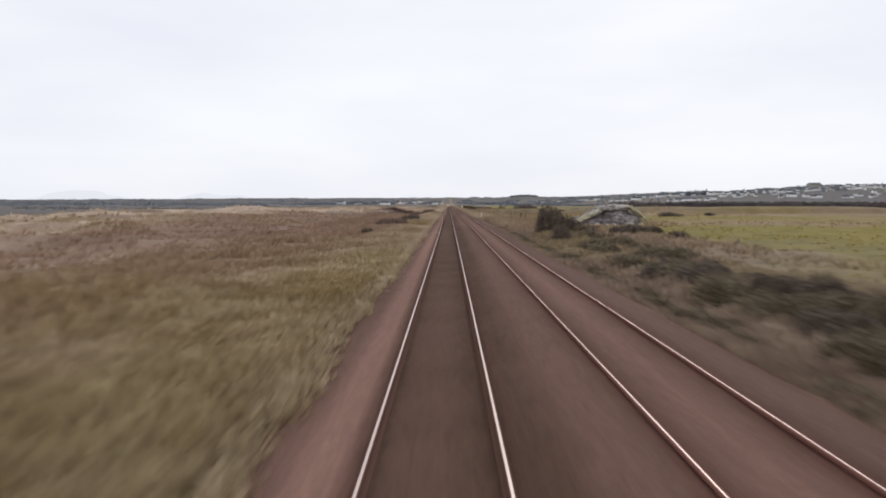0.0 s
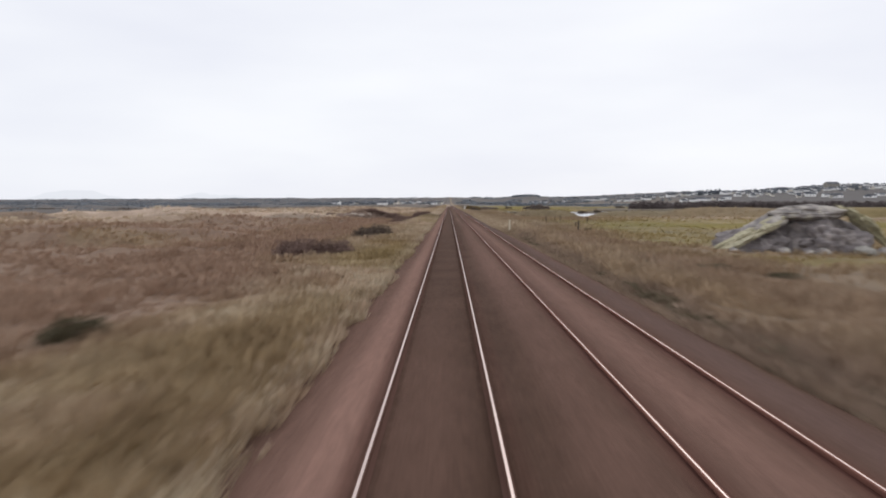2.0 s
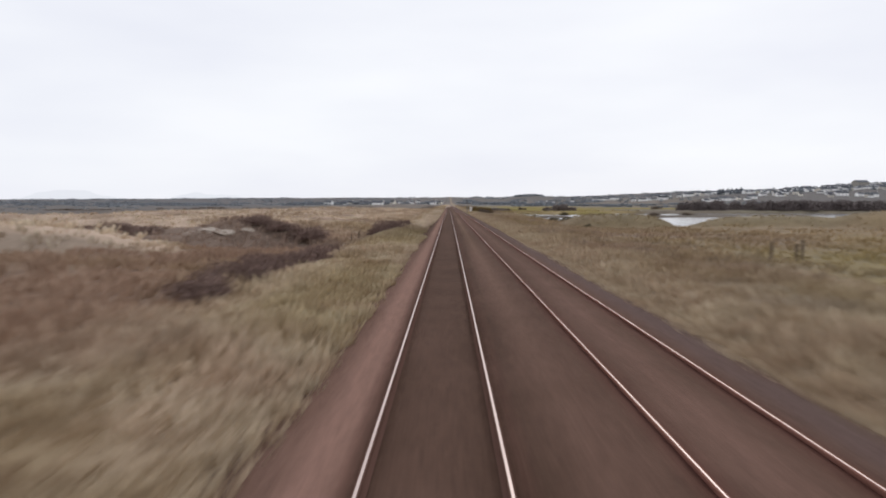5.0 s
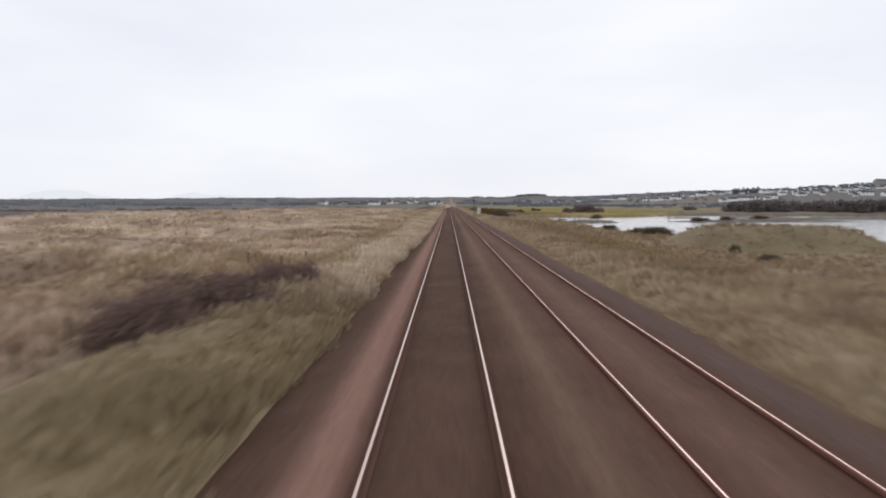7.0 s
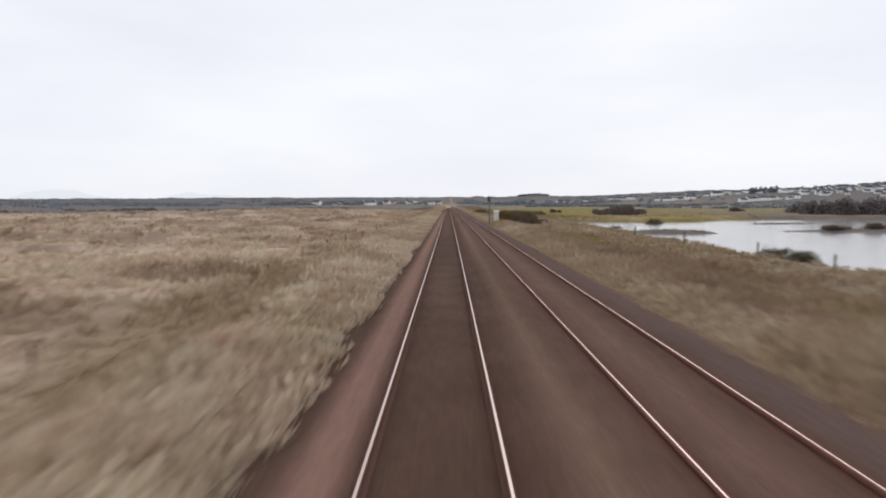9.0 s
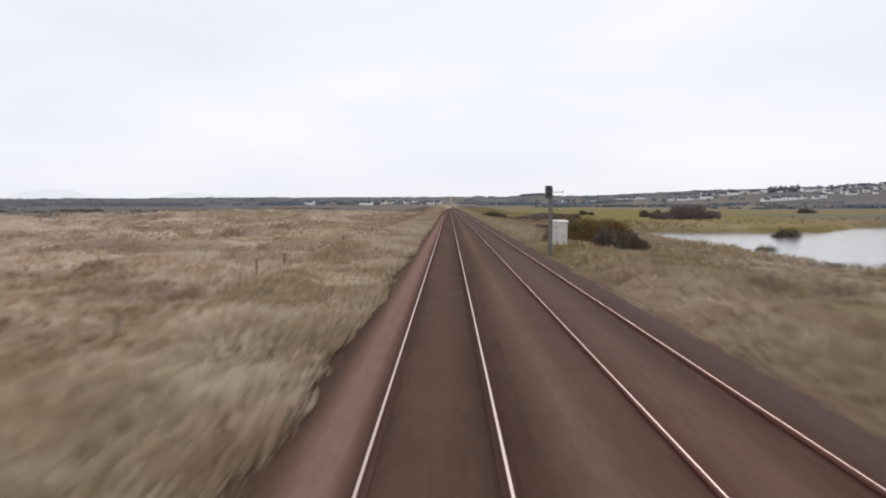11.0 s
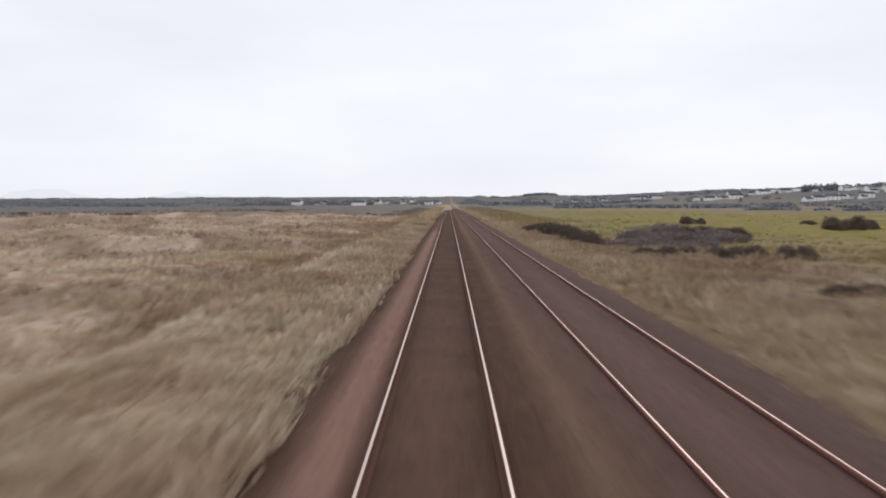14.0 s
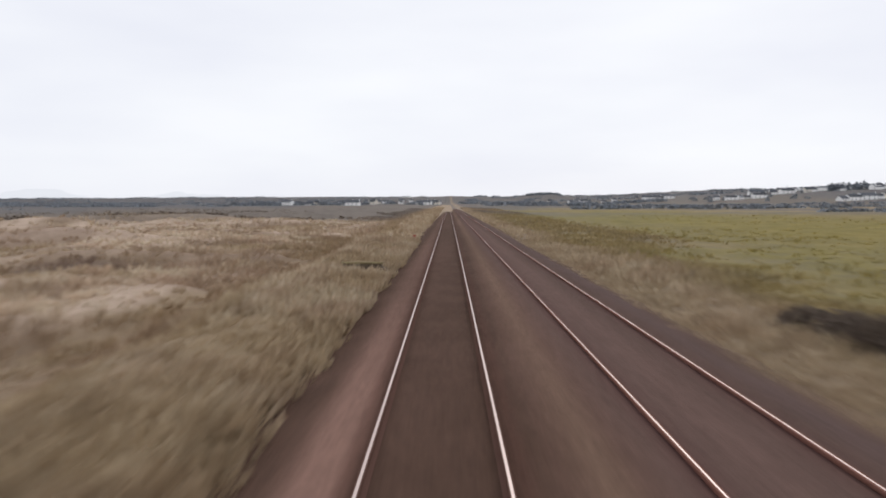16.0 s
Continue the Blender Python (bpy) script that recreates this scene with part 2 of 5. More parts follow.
def lake_depth(x, y):
    """Metres inside the lake's shore; negative on land."""
    near = np.interp(y, [245, 260, 272, 281, 288, 300, 350, 386, 405, 425], [60, 39, 36, 28, 29.5, 29.5, 28.5, 30.5, 29.5, 29])
    far = np.interp(x, [28, 46, 60, 80, 110, 260], [422, 422, 424, 446, 452, 450])
    south = np.interp(x, [30, 38, 70, 130, 300], [250, 254, 262, 300, 340])
    d = np.minimum(np.minimum(x - near, far - y), np.minimum(y - south, 270 - x))
    return d + (fbm(x / 9, y / 9, 31, 3) - 0.5) * 3.0 + (fbm(x / 38, y / 38, 33, 3) - 0.45) * 34 * sm(75, 130, x)


def lump(x, y, cx, cy, rx, ry, p=1.0):
    r = ((x - cx) / rx) ** 2 + ((y - cy) / ry) ** 2
    return np.exp(-r ** p)


DUNES = [(-31, 206, 10, 5, 2.5), (-17.5, 205, 6, 4.5, 2.4), (-31, 192, 11, 5, 2.4), (-52, 196, 14, 6, 1.6), (-60, 214, 16, 7, 2.4), (-22, 240, 9, 6, 1.2), (-88, 205, 20, 9, 2.2), (-30, 262, 16, 6, 0.8),
         (-75, 300, 30, 9, 1.4), (-45, 335, 22, 7, 0.9), (-110, 260, 30, 14, 1.6), (-13, 234, 4, 8, 1.2), (-55, 130, 22, 12, 0.8), (-48, 176, 14, 5, 1.0), (-80, 160, 20, 8, 1.2), (-38, 476, 16, 5, 0.9), (-60, 520, 25, 8, 1.2), (-26, 430, 12, 5, 0.7), (-27, 405, 6, 2.8, 0.8), (-23, 473, 6, 2.6, 0.8), (-24, 508, 8, 3.2, 0.9)]


def billow(x, y):
    """Rolling tussocky swells in the dune field: height, between 0 and 1."""
    return sm(0.42, 0.68, fbm(x / 12 + 0.02 * y, y / 6.0, 101, 2)) * sm(9.5, 13, -x) * sm(120, 80, -x) * sm(228, 242, y) * sm(660, 580, y)


def ridge_x(y):
    """The crest of the low grass bank that runs beside the left verge."""
    return np.interp(y, [215, 235, 260, 375, 395, 480, 560], [-5.8, -4.7, -4.3, -7.0, -6.2, -5.4, -6.0])


def ground_z(x, y):
    x, y = np.asarray(x, dtype=float), np.asarray(y, dtype=float)
    left = np.interp(-x, [0, 2.2, 2.95, 8, 35, 80, 300, 1200, 3600], [-0.62, -0.62, -0.42, -0.55, -1.5, -2.0, -2.6, 0, 10])
    right = np.interp(x, [0, 6.2, 6.85, 8, 12, 30, 60, 300, 1200, 3600], [-0.62, -0.62, -0.34, -0.22, -0.45, -0.85, -0.8, -0.6, 2, 14])
    # the verge falls away to the lake, and heaps up a little at one spot
    right = right + np.interp(x, [9, 14, 22, 29, 45], [0, -0.25, -0.55, -0.85, -0.3]) * sm(205, 250, y) * sm(440, 405, y) + 0.55 * lump(x, y, 7.6, 125, 1.6, 14, 1.5)
    # further on the line stands on a low bank: a grassy shoulder, then a drop to the field
    bank = sm(165, 215, y)
    drop = sm(0.0, 3.6, ridge_x(y) - x)
    left = left + bank * (0.27 * np.exp(-((x - ridge_x(y)) / 1.3) ** 2) * (0.4 + 1.2 * fbm(x / 3, y / 7, 12, 2)) - 0.85 * drop * np.interp(-x, [9, 40], [1, 0.35]))
    z = np.where(x < 1.7, left, right)
    s = np.where(x < 1.7, -x - 2.2, x - 5.8)
    amp = np.interp(s, [0, 1, 6, 20, 60, 200, 700, 3000], [0, 0.06, 0.22, 0.5, 0.8, 0.9, 1.2, 3.0]) * np.where(x > 1.7, 0.6, 1.0)
    z = z + amp * 2 * (fbm(x / 36 + 3.1, y / 9, 5) - 0.5)
    dn = fbm(x / 36 + 3.1, y / 9, 5)
    z = z + np.interp(s, [6, 18, 60, 150, 260], [0, 0.5, 1.1, 1.1, 0]) * np.where(x < 1.7, 1, 0) * sm(0.52, 0.72, dn) * 1.3
    z = z - 0.45 * lump(x, y, 17, 464, 9, 14) + 0.4 * lump(x, y, -5.0, 171, 1.3, 7) + 0.6 * lump(x, y, 9.4, 55.5, 2.6, 8, 1.5) + 0.22 * lump(x, y, 7.6, 361, 1.7, 6, 1.5) - 0.55 * lump(x, y, -4.7, 129.0, 1.5, 2.2, 1.5)
    z = z + np.interp(s, [0.3, 2, 40], [0, 0.16, 0.3]) * 2 * (fbm(x / 2.6, y / 2.2, 15, 3) - 0.5)
    for cx, cy, rx, ry, h in DUNES:
        z = z + h * lump(x, y, cx, cy, rx, ry)
    z = z + 0.62 * billow(x, y)
    # lake basin with its spits and islands
    k = sm(-3.0, 2.0, lake_depth(x, y))
    z = z * (1 - k) - 2.9 * k
    for cx, cy, rx, ry, top in ((30.5, 265.5, 11.5, 7.5, 0.68), (59, 262, 17, 10, 0.5), (84, 256, 24, 9, 1.6), (128, 250, 60, 11, 1.7), (25.8, 286, 4.4, 2.6, -0.95), (79, 369, 33, 3.0, -1.2), (112, 394, 44, 3.0, -1.3), (34, 362, 10, 1.6, -1.2), (74, 408, 12, 1.6, -1.5), (47, 411, 3.6, 1.8, -1.45)):
        z = np.maximum(z, -2.9 + (top + 2.9) * lump(x, y, cx, cy, rx, ry, 2.2 if top > 0 else 1.5))
    # dry land everywhere else stays clear of the water
    z = np.where((lake_depth(x, y) < -3) & (x > 15) & (x < 300) & (y > 225) & (y < 475), np.maximum(z, -1.45), z)
    # town hill, low hills all round the horizon
    z = z + (18 * np.clip((x - 190) / 300, 0, 1) * np.clip((y - 975) / 240, 0, 1) + 17 * sm(500, 860, x) * sm(1050, 1400, y)) * (1 - 0.15 * sm(1500, 1900, y))
    z = z + sm(1650, 2700, y) * (14 + 12 * fbm(x / 420, y / 500, 9, 3)) * (0.45 + 0.55 * sm(-1800, -300, np.minimum(x, 0.0))) * (1 - 0.6 * sm(260, 480, x))
    z = z + 9 * lump(x, y, 254, 2260, 70, 90) + 0.003 * np.clip(y - 550, 0, None)
    return z


def ground_at(x, y):
    return float(ground_z(np.array([x]), np.array([y]))[0])


def cover_at(x, y):
    """Weights of bracken, green, straw and dark heath on the olive-brown rough grass."""
    x, y = np.asarray(x, dtype=float), np.asarray(y, dtype=float)
    n1, n2 = fbm(x / 13, y / 11, 21), fbm(x / 40, y / 33, 22)
    y0 = y
    y = y + np.where(y < 700, 90, 0) * (fbm(x / 55 + 9, y / 70, 23, 3) - 0.5) * sm(10, 40, np.abs(x))
    left = x < 1.7
    dn, n3 = fbm(x / 36 + 3.1, y / 9, 5), fbm(x / 1.6, y / 1.4, 77, 2)
    br_l = sm(5, 13, -x + (n1 - 0.5) * 10) * sm(52, 36, -x + (n2 - 0.5) * 30) * sm(20, 70, y) * sm(236, 195, y + (n2 - 0.5) * 60) * sm(0.30, 0.5, n1 * 0.6 + n2 * 0.55)
    br_l = np.maximum(br_l, sm(0.60, 0.72, n1) * 0.5 * sm(6, 12, -x))
    st_l = sm(185, 238, y + (n1 - 0.5) * 50) * (0.55 + 0.45 * sm(0.35, 0.6, n1))
    st_l = np.maximum(st_l, 0.75 * sm(0.50, 0.64, n1) * sm(20, 60, -x))
    st_l = np.maximum(st_l, 0.95 * sm(0.50, 0.66, dn) * sm(12, 25, -x))
    st_l = np.maximum(st_l, (0.36 + 0.12 * sm(70, 90, y) + 0.10 * sm(105, 140, y)) * sm(12, 6, -x) * sm(0.35, 0.5, n1 + 0.05))
    st_l = st_l * (1 - 0.6 * sm(9, 4, -x) * sm(0.60, 0.45, n1))
    st_l = np.clip(st_l + (0.34 * sm(0.44, 0.64, fbm(x / 1.9, y / 3.2, 92, 3)) - 0.08) * sm(14, 7, -x) * sm(240, 200, y), 0, 1)
    st_l = np.maximum(st_l, 0.62 * sm(3.3, 2.7, -x))
    beyond = ridge_x(y) - x
    shoulder = sm(205, 228, y) * sm(0.9, -0.4, beyond + (n1 - 0.5))
    trough = sm(205, 228, y) * sm(0.2, 1.2, beyond) * sm(9, 4.5, beyond + (n1 - 0.5) * 6)
    st_l = np.clip(st_l * (1 - np.interp(y0, [300, 330, 405, 430], [0.5, 0.15, 0.15, 0.5]) * trough), 0, 1)
    st_l = st_l * (1 - 0.85 * shoulder) * (1 - 0.10 * sm(12, 6, -x) * sm(420, 450, y))
    st_l = np.maximum(st_l, shoulder * np.maximum(np.interp(y0, [219, 225, 265, 285, 340, 352, 364, 374, 380, 398, 415], [0.12, 0.95, 0.95, 0.85, 0.85, 0.8, 0.85, 0.9, 0.9, 0.9, 0.6]), 0.9 * sm(1.25, 0.0, np.abs(beyond))))
    br_l = np.maximum(br_l, 0.15 * trough)
    # bracken on near faces, straw on crests: colour also carries the dunes' relief shading
    du = sum(h / 2.4 * lump(x, y0, cx, cy, rx, ry) for cx, cy, rx, ry, h in DUNES)
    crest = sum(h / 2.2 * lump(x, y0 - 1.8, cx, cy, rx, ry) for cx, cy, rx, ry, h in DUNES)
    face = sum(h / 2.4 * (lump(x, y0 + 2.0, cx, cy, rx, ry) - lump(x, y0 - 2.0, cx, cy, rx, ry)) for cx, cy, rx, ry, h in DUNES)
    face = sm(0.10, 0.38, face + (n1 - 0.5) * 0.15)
    st_l = np.maximum(st_l, 0.7 * sm(40, 55, -x) * sm(120, 150, y))
    st_l = np.maximum(st_l, 0.9 * lump(x, y0, -5.0, 171, 1.4, 7))
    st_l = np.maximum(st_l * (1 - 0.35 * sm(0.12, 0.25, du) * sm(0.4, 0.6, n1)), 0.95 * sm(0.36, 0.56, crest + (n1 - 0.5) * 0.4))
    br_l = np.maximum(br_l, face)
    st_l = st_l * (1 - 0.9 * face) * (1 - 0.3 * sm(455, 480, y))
    st_l = np.maximum(st_l, 0.85 * lump(x, y0, -4.9, 388, 2.4, 10, 1.5) * sm(-2.6, -3.2, x))
    cw = sm(0.36, 0.56, crest)
    br_l = br_l * (1 - 0.95 * cw * (1 - face))
    br_l = np.maximum(br_l, 0.8 * lump(x, y0, -4.7, 129.0, 1.6, 2.6, 1.5))
    # pale sand shows on the near dunes; brown bracken covers the bank behind them
    pale = sm(0.30, 0.55, lump(x, y0, -31, 191, 12, 6) + lump(x, y0, -52, 195, 15, 6) + lump(x, y0, -60, 213, 17, 7) + (n1 - 0.5) * 0.5)
    bank = sm(0.25, 0.45, (lump(x, y0, -30, 204.5, 11, 5.5) + lump(x, y0, -17.5, 203, 7.5, 4.5)) * (y0 < 207.5) + (n1 - 0.5) * 0.2)
    st_l = np.maximum(st_l, 0.95 * pale) * (1 - bank)
    br_l = np.maximum(br_l * (1 - pale), bank)
    st_l = np.maximum(st_l, 0.95 * lump(x, y0, -5.6, 169, 1.7, 5.5, 1.5))
    br_l = br_l * (1 - 0.9 * lump(x, y0, -5.6, 169, 1.7, 5.5, 1.5))
    st_l = np.clip(st_l * (1 + sm(205, 225, y0) * (-0.34 + 0.68 * sm(0.36, 0.62, fbm(x / 3.4, y0 / 3.6, 93, 3)))), 0, 1)
    # shade on the swells' near slopes painted as browner cover, their tops paler
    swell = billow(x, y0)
    swell_shade = sm(0.06, 0.34, billow(x, y0 + 1.4) - billow(x, y0 - 1.4) + (n3 - 0.5) * 0.12)
    st_l = np.maximum(st_l, 0.9 * sm(0.35, 0.75, swell)) * (1 - 0.4 * swell_shade)
    br_l = np.maximum(br_l, 0.42 * swell_shade)
    foot = sm(1.1, 0.2, np.abs(x + 9.0 + 1.2 * (fbm(x * 0, y0 / 9, 55, 2) - 0.5))) * sm(335, 350, y0) * sm(570, 540, y0)
    st_l, br_l = st_l * (1 - 0.6 * foot), np.maximum(br_l, 0.5 * foot)
    gr_l = 0.22 * sm(0.52, 0.64, n2) * sm(12, 4, -x) * sm(230, 190, y) + 0.3 * sm(10, 6, -x) * sm(188, 200, y) * sm(226, 214, y)
    br_r = 0.12 + 0.5 * sm(0.52, 0.66, n1) * sm(7, 10, x) * sm(40, 22, x) + 0.3 * sm(240, 262, y) * sm(350, 330, y)
    gr_r = sm(15, 21, x + (n1 - 0.5) * 6) * sm(106, 92, y) + 0.55 * sm(14, 24, x + (n1 - 0.5) * 10) * sm(100, 118, y) * sm(215, 180, y)
    gr_r = gr_r + 0.46 * sm(18, 27, x + (n1 - 0.5) * 6) * (1 - 0.6 * sm(75, 95, x)) * sm(414, 424, y) * sm(1000, 800, y) + 0.4 * sm(0.5, 0.62, n2) * sm(9, 14, x)
    gr_r = gr_r + 0.46 * sm(7, 11, x + (n1 - 0.5) * 5) * sm(466, 480, y) * sm(700, 600, y)
    gr_r = gr_r * np.where((lake_depth(x, y) > -14) & (y < 418), 0.25, 1.0)
    gr_r = gr_r + 0.12 * sm(225, 240, y0) * sm(345, 320, y0) * sm(7.5, 10, x)
    n4 = fbm(x / 2.1, y / 3.4, 91, 3)
    tuft = sm(0.42, 0.62, n4)
    st_r = 0.25 * sm(0.42, 0.56, n2) + 0.30 * sm(0.54, 0.66, 1 - n1) + (0.04 + 0.26 * tuft) * sm(30, 14, x)
    st_r = st_r * (1 - 0.35 * sm(225, 240, y0) * sm(345, 325, y0) * sm(7, 9, x))
    st_r = st_r * (1 - 0.6 * sm(430, 460, y) * sm(700, 600, y)) * (1 - 0.7 * sm(222, 236, y) * sm(340, 320, y))
    he = np.where(left, np.maximum(np.maximum(0.3 * face, 0.04 * swell_shade), 0.2 * bank) + 0.22 * sm(196, 206, y0) * sm(232, 222, y0) * sm(12, 8, -x) + 0.45 * lump(x, y0, -4.7, 129.0, 1.5, 2.4, 1.5), 0) + sm(136, 158, -x + (n2 - 0.5) * 60 + (n1 - 0.5) * 16 + (fbm(x / 90, y / 70, 51, 3) - 0.5) * 70) * (0.75 + 0.25 * n1) + sm(1050, 1300, y + (n2 - 0.5) * 200) * 0.8
    he = np.maximum(he, np.where(left, 0.70 * sm(590, 640, y0 + (n2 - 0.5) * 50) * sm(9, 16, -x), 0))
    he = np.maximum(he, 0.9 * sm(1650, 1900, y))
    he = np.maximum(he, 0.95 * sm(300, 400, x) * sm(950, 1030, y))
    he = np.maximum(he, np.where(x > 1.7, 0.75 * sm(0.50, 0.56, fbm(x / 160, y / 45, 44, 2)) * sm(600, 700, y), 0))
    gr_r = np.maximum(gr_r, 0.4 * sm(0, 3, lake_depth(x, y0) + 5) * (y0 < 400) * (lake_depth(x, y0) < 1.5))
    he = np.maximum(he, np.where(x > 1.7, (0.10 + 0.06 * sm(130, 112, y) + 0.2 * sm(0.55, 0.70, n3)) * sm(6.5, 8, x) * sm(45, 30, x), 0))
    mound = np.clip(lump(x, y0, 30.5, 265.5, 12, 9, 2) + lump(x, y0, 59, 262, 18, 11, 2), 0, 1)
    he, gr_r, st_r, br_r = np.maximum(he, 0.34 * mound), np.maximum(gr_r, 0.45 * mound), st_r * (1 - 0.8 * mound), np.maximum(br_r, 0.3 * mound)
    he = np.maximum(he, np.where(left, 0, 0.7 * sm(850, 950, y)))
    he = np.maximum(he, np.where(left, 0, 0.62 * sm(80, 95, x) * sm(412, 440, y0) * sm(560, 520, y0)))
    spits = sum(lump(x, y0, cx, cy, rx, ry) for cx, cy, rx, ry in ((79, 369, 35, 5), (112, 394, 46, 5), (34, 362, 11, 3), (74, 408, 13, 3)))
    he = np.maximum(he, 0.75 * sm(0.2, 0.5, spits))
    strip = sm(11.0, 7.2, x + (n1 - 0.5) * 3) * sm(1.7, 5.5, x)
    st_r, br_r, he = np.maximum(st_r * (1 - 0.5 * sm(140, 110, y0) * sm(22, 14, x)), (0.42 + 0.16 * sm(220, 180, y0)) * strip * (0.2 + 0.8 * sm(85, 135, y0))), br_r * (1 - 0.7 * strip), he * (1 - 0.7 * strip)
    dead = np.where(left, 1 - he, 1 - 0.5 * he)
    st_r = np.maximum(st_r, 0.6 * lump(x, y0, 8.5, 390, 3.2, 24, 1.5))
    gr_r = np.maximum(gr_r, 0.45 * lump(x, y0, 7.4, 360, 2.2, 8, 1.5))
    rough = sm(7, 10, x) * sm(28, 22, x + (n1 - 0.5) * 8) * sm(100, 88, y0 + (n1 - 0.5) * 20) * sm(20, 45, y0)
    gr_r, br_r = np.maximum(gr_r * (1 - 0.85 * rough), 0.4 * lump(x, y0, 9.5, 46, 4, 14, 1.5)), np.maximum(br_r, 0.6 * rough)
    he = np.maximum(he, np.where(left, 0, 0.22 * rough))
    st_r = np.maximum(st_r, 0.95 * lump(x, y0, 50, 202, 4.5, 2.6, 1.5))
    fringe = sm(5.6, 5.9, x) * sm(7.8, 6.9, x + (n4 - 0.5) * 1.5) * sm(140, 115, y0)
    he = np.maximum(he * (1 - 0.6 * sm(60, 75, y0) * sm(140, 125, y0)), np.where(left, 0, np.maximum(0.24 * fringe, (0.04 + 0.18 * sm(80, 60, y0)) * sm(135, 112, y0) * sm(26, 16, x))))
    br_r = np.maximum(br_r, (0.3 + 0.2 * sm(85, 70, y0) + 0.35 * fringe) * sm(140, 112, y0) * sm(26, 16, x) * sm(5.7, 6.2, x))
    st_r = np.maximum(st_r, 0.38 * sm(7.2, 8.4, x) * sm(13, 10, x) * sm(80, 92, y0) * sm(150, 130, y0) * (0.5 + n4))
    st_r = np.where(y0 < 140, st_r * (1 - 0.8 * fringe), st_r)
    clumps = sm(0.53, 0.63, fbm(x / 1.7, y0 / 1.9, 95, 3)) * sm(7.2, 8.6, x) * sm(26, 18, x)
    he = np.maximum(he, np.where(left, 0, 0.10 * sm(7, 8.5, x) * sm(225, 240, y0) * sm(345, 325, y0)))
    br_r = np.maximum(br_r, (0.35 + 0.6 * clumps) * sm(7, 8.5, x) * sm(225, 240, y0) * sm(345, 325, y0))
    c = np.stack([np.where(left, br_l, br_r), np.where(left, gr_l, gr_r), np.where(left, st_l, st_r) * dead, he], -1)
    return np.clip(c, 0, 1)


def spread(fine0, fine1, step, lo, hi, grow):
    a = list(np.arange(fine0, fine1, step))
    d, v = step, a[-1]
    while v < hi:
        d *= grow
        v += d
        a.append(v)
    d, v = step, a[0]
    while v > lo:
        d *= grow
        v -= d
        a.insert(0, v)
    return np.array(a)


def grid_faces(nx, ny):
    i = np.arange(nx * ny).reshape(ny, nx)
    return np.stack([i[:-1, :-1], i[:-1, 1:], i[1:, 1:], i[1:, :-1]], -1).reshape(-1, 4)


gx, gy = spread(-40, 60, 0.8, -3600, 3600, 1.07), spread(-12, 560, 1.1, -2500, 4700, 1.05)
GX, GY = np.meshgrid(gx, gy)
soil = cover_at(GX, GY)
# olive thatch under the standing grass, darkened to stand in for shade between tufts
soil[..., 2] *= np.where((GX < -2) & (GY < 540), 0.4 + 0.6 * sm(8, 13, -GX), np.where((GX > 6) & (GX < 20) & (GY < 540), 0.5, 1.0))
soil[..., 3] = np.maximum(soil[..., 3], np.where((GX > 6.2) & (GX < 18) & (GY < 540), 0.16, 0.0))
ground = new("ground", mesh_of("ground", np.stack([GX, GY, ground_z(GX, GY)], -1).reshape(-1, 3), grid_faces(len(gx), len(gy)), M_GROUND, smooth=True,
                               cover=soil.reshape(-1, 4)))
tagged(ground, "rough coastal grassland with dunes, bracken and green fields", "ground", kind="structure")

wbm = bmesh.new()
bmesh.ops.create_grid(wbm, x_segments=4, y_segments=4, size=1.0, matrix=Matrix.Translation((150, 350, WATER_Z)) @ Matrix.Diagonal((130, 112, 1, 1)))
lake = new("water", bm_mesh("water", wbm, M_WATER))
tagged(lake, "still pale-grey lake beside the railway, reflecting overcast sky", "lake", kind="structure")

# ---- ballast bed ----
RISE = 0.161     # the second track lies a little higher
T1, T2 = 0.0, 3.368
bx = np.array([-3.0, -2.7, -2.45, -2.1, -1.9, -1.75, -1.4, -1.1, -0.95, -0.8, -0.7, -0.5, 0, 0.5, 0.7, 0.8, 0.95, 1.15, 1.35, 1.55, 1.75, 1.95, 2.08, 2.2, 2.35, 2.5, 2.62, 2.75, 2.95,
               3.36, 3.8, 4.0, 4.12, 4.25, 4.45, 4.7, 5.0, 5.3, 5.6, 5.9, 6.15, 6.4, 6.65])
bz = np.interp(bx, [-3.0, -1.8, -1.25, -0.95, -0.85, 0.85, 0.95, 1.3, 2.0, 2.4, 4.3, 4.9, 6.65], [-0.60, -0.25, -0.15, -0.155, -0.175, -0.175, -0.16, -0.155, 0.02, 0.095, 0.095, 0.03, -0.48])
clean = np.interp(bx, [-1.95, -1.75, -1.45, -1.08, -0.85, 1.2, 1.55, 1.75, 2.0, 2.3, 2.5, 2.9, 3.36, 3.8], [0.0, 0.14, 0.86, 0.80, 0.05, 0.0, 0.16, 0.24, 0.16, 0.10, 0.04, 0.16, 0.30, 0.1])
rust = np.clip(0.75 - np.abs(np.minimum(np.abs(bx - 2.62), np.abs(bx - 4.12))) / 0.3, 0, 1) + 0.5 * np.clip(0.6 - np.minimum(np.abs(bx - 0.9), np.abs(bx + 0.9)) / 0.3, 0, 1)
grey = np.interp(bx, [4.3, 4.8, 5.3, 6], [0, 0.72, 0.62, 0.4])
by = spread(-8, 560, 1.0, -120, 1500, 1.06)
BX, BY = np.meshgrid(bx, by)
BZ = np.broadcast_to(bz, BX.shape) + 0.03 * (fbm(BX * 2.5, BY * 1.1, 3, 3) - 0.5) + 0.05 * (fbm(BX, BY / 14, 4, 2) - 0.5) * (np.abs(BX - 1.7) > 3.0)
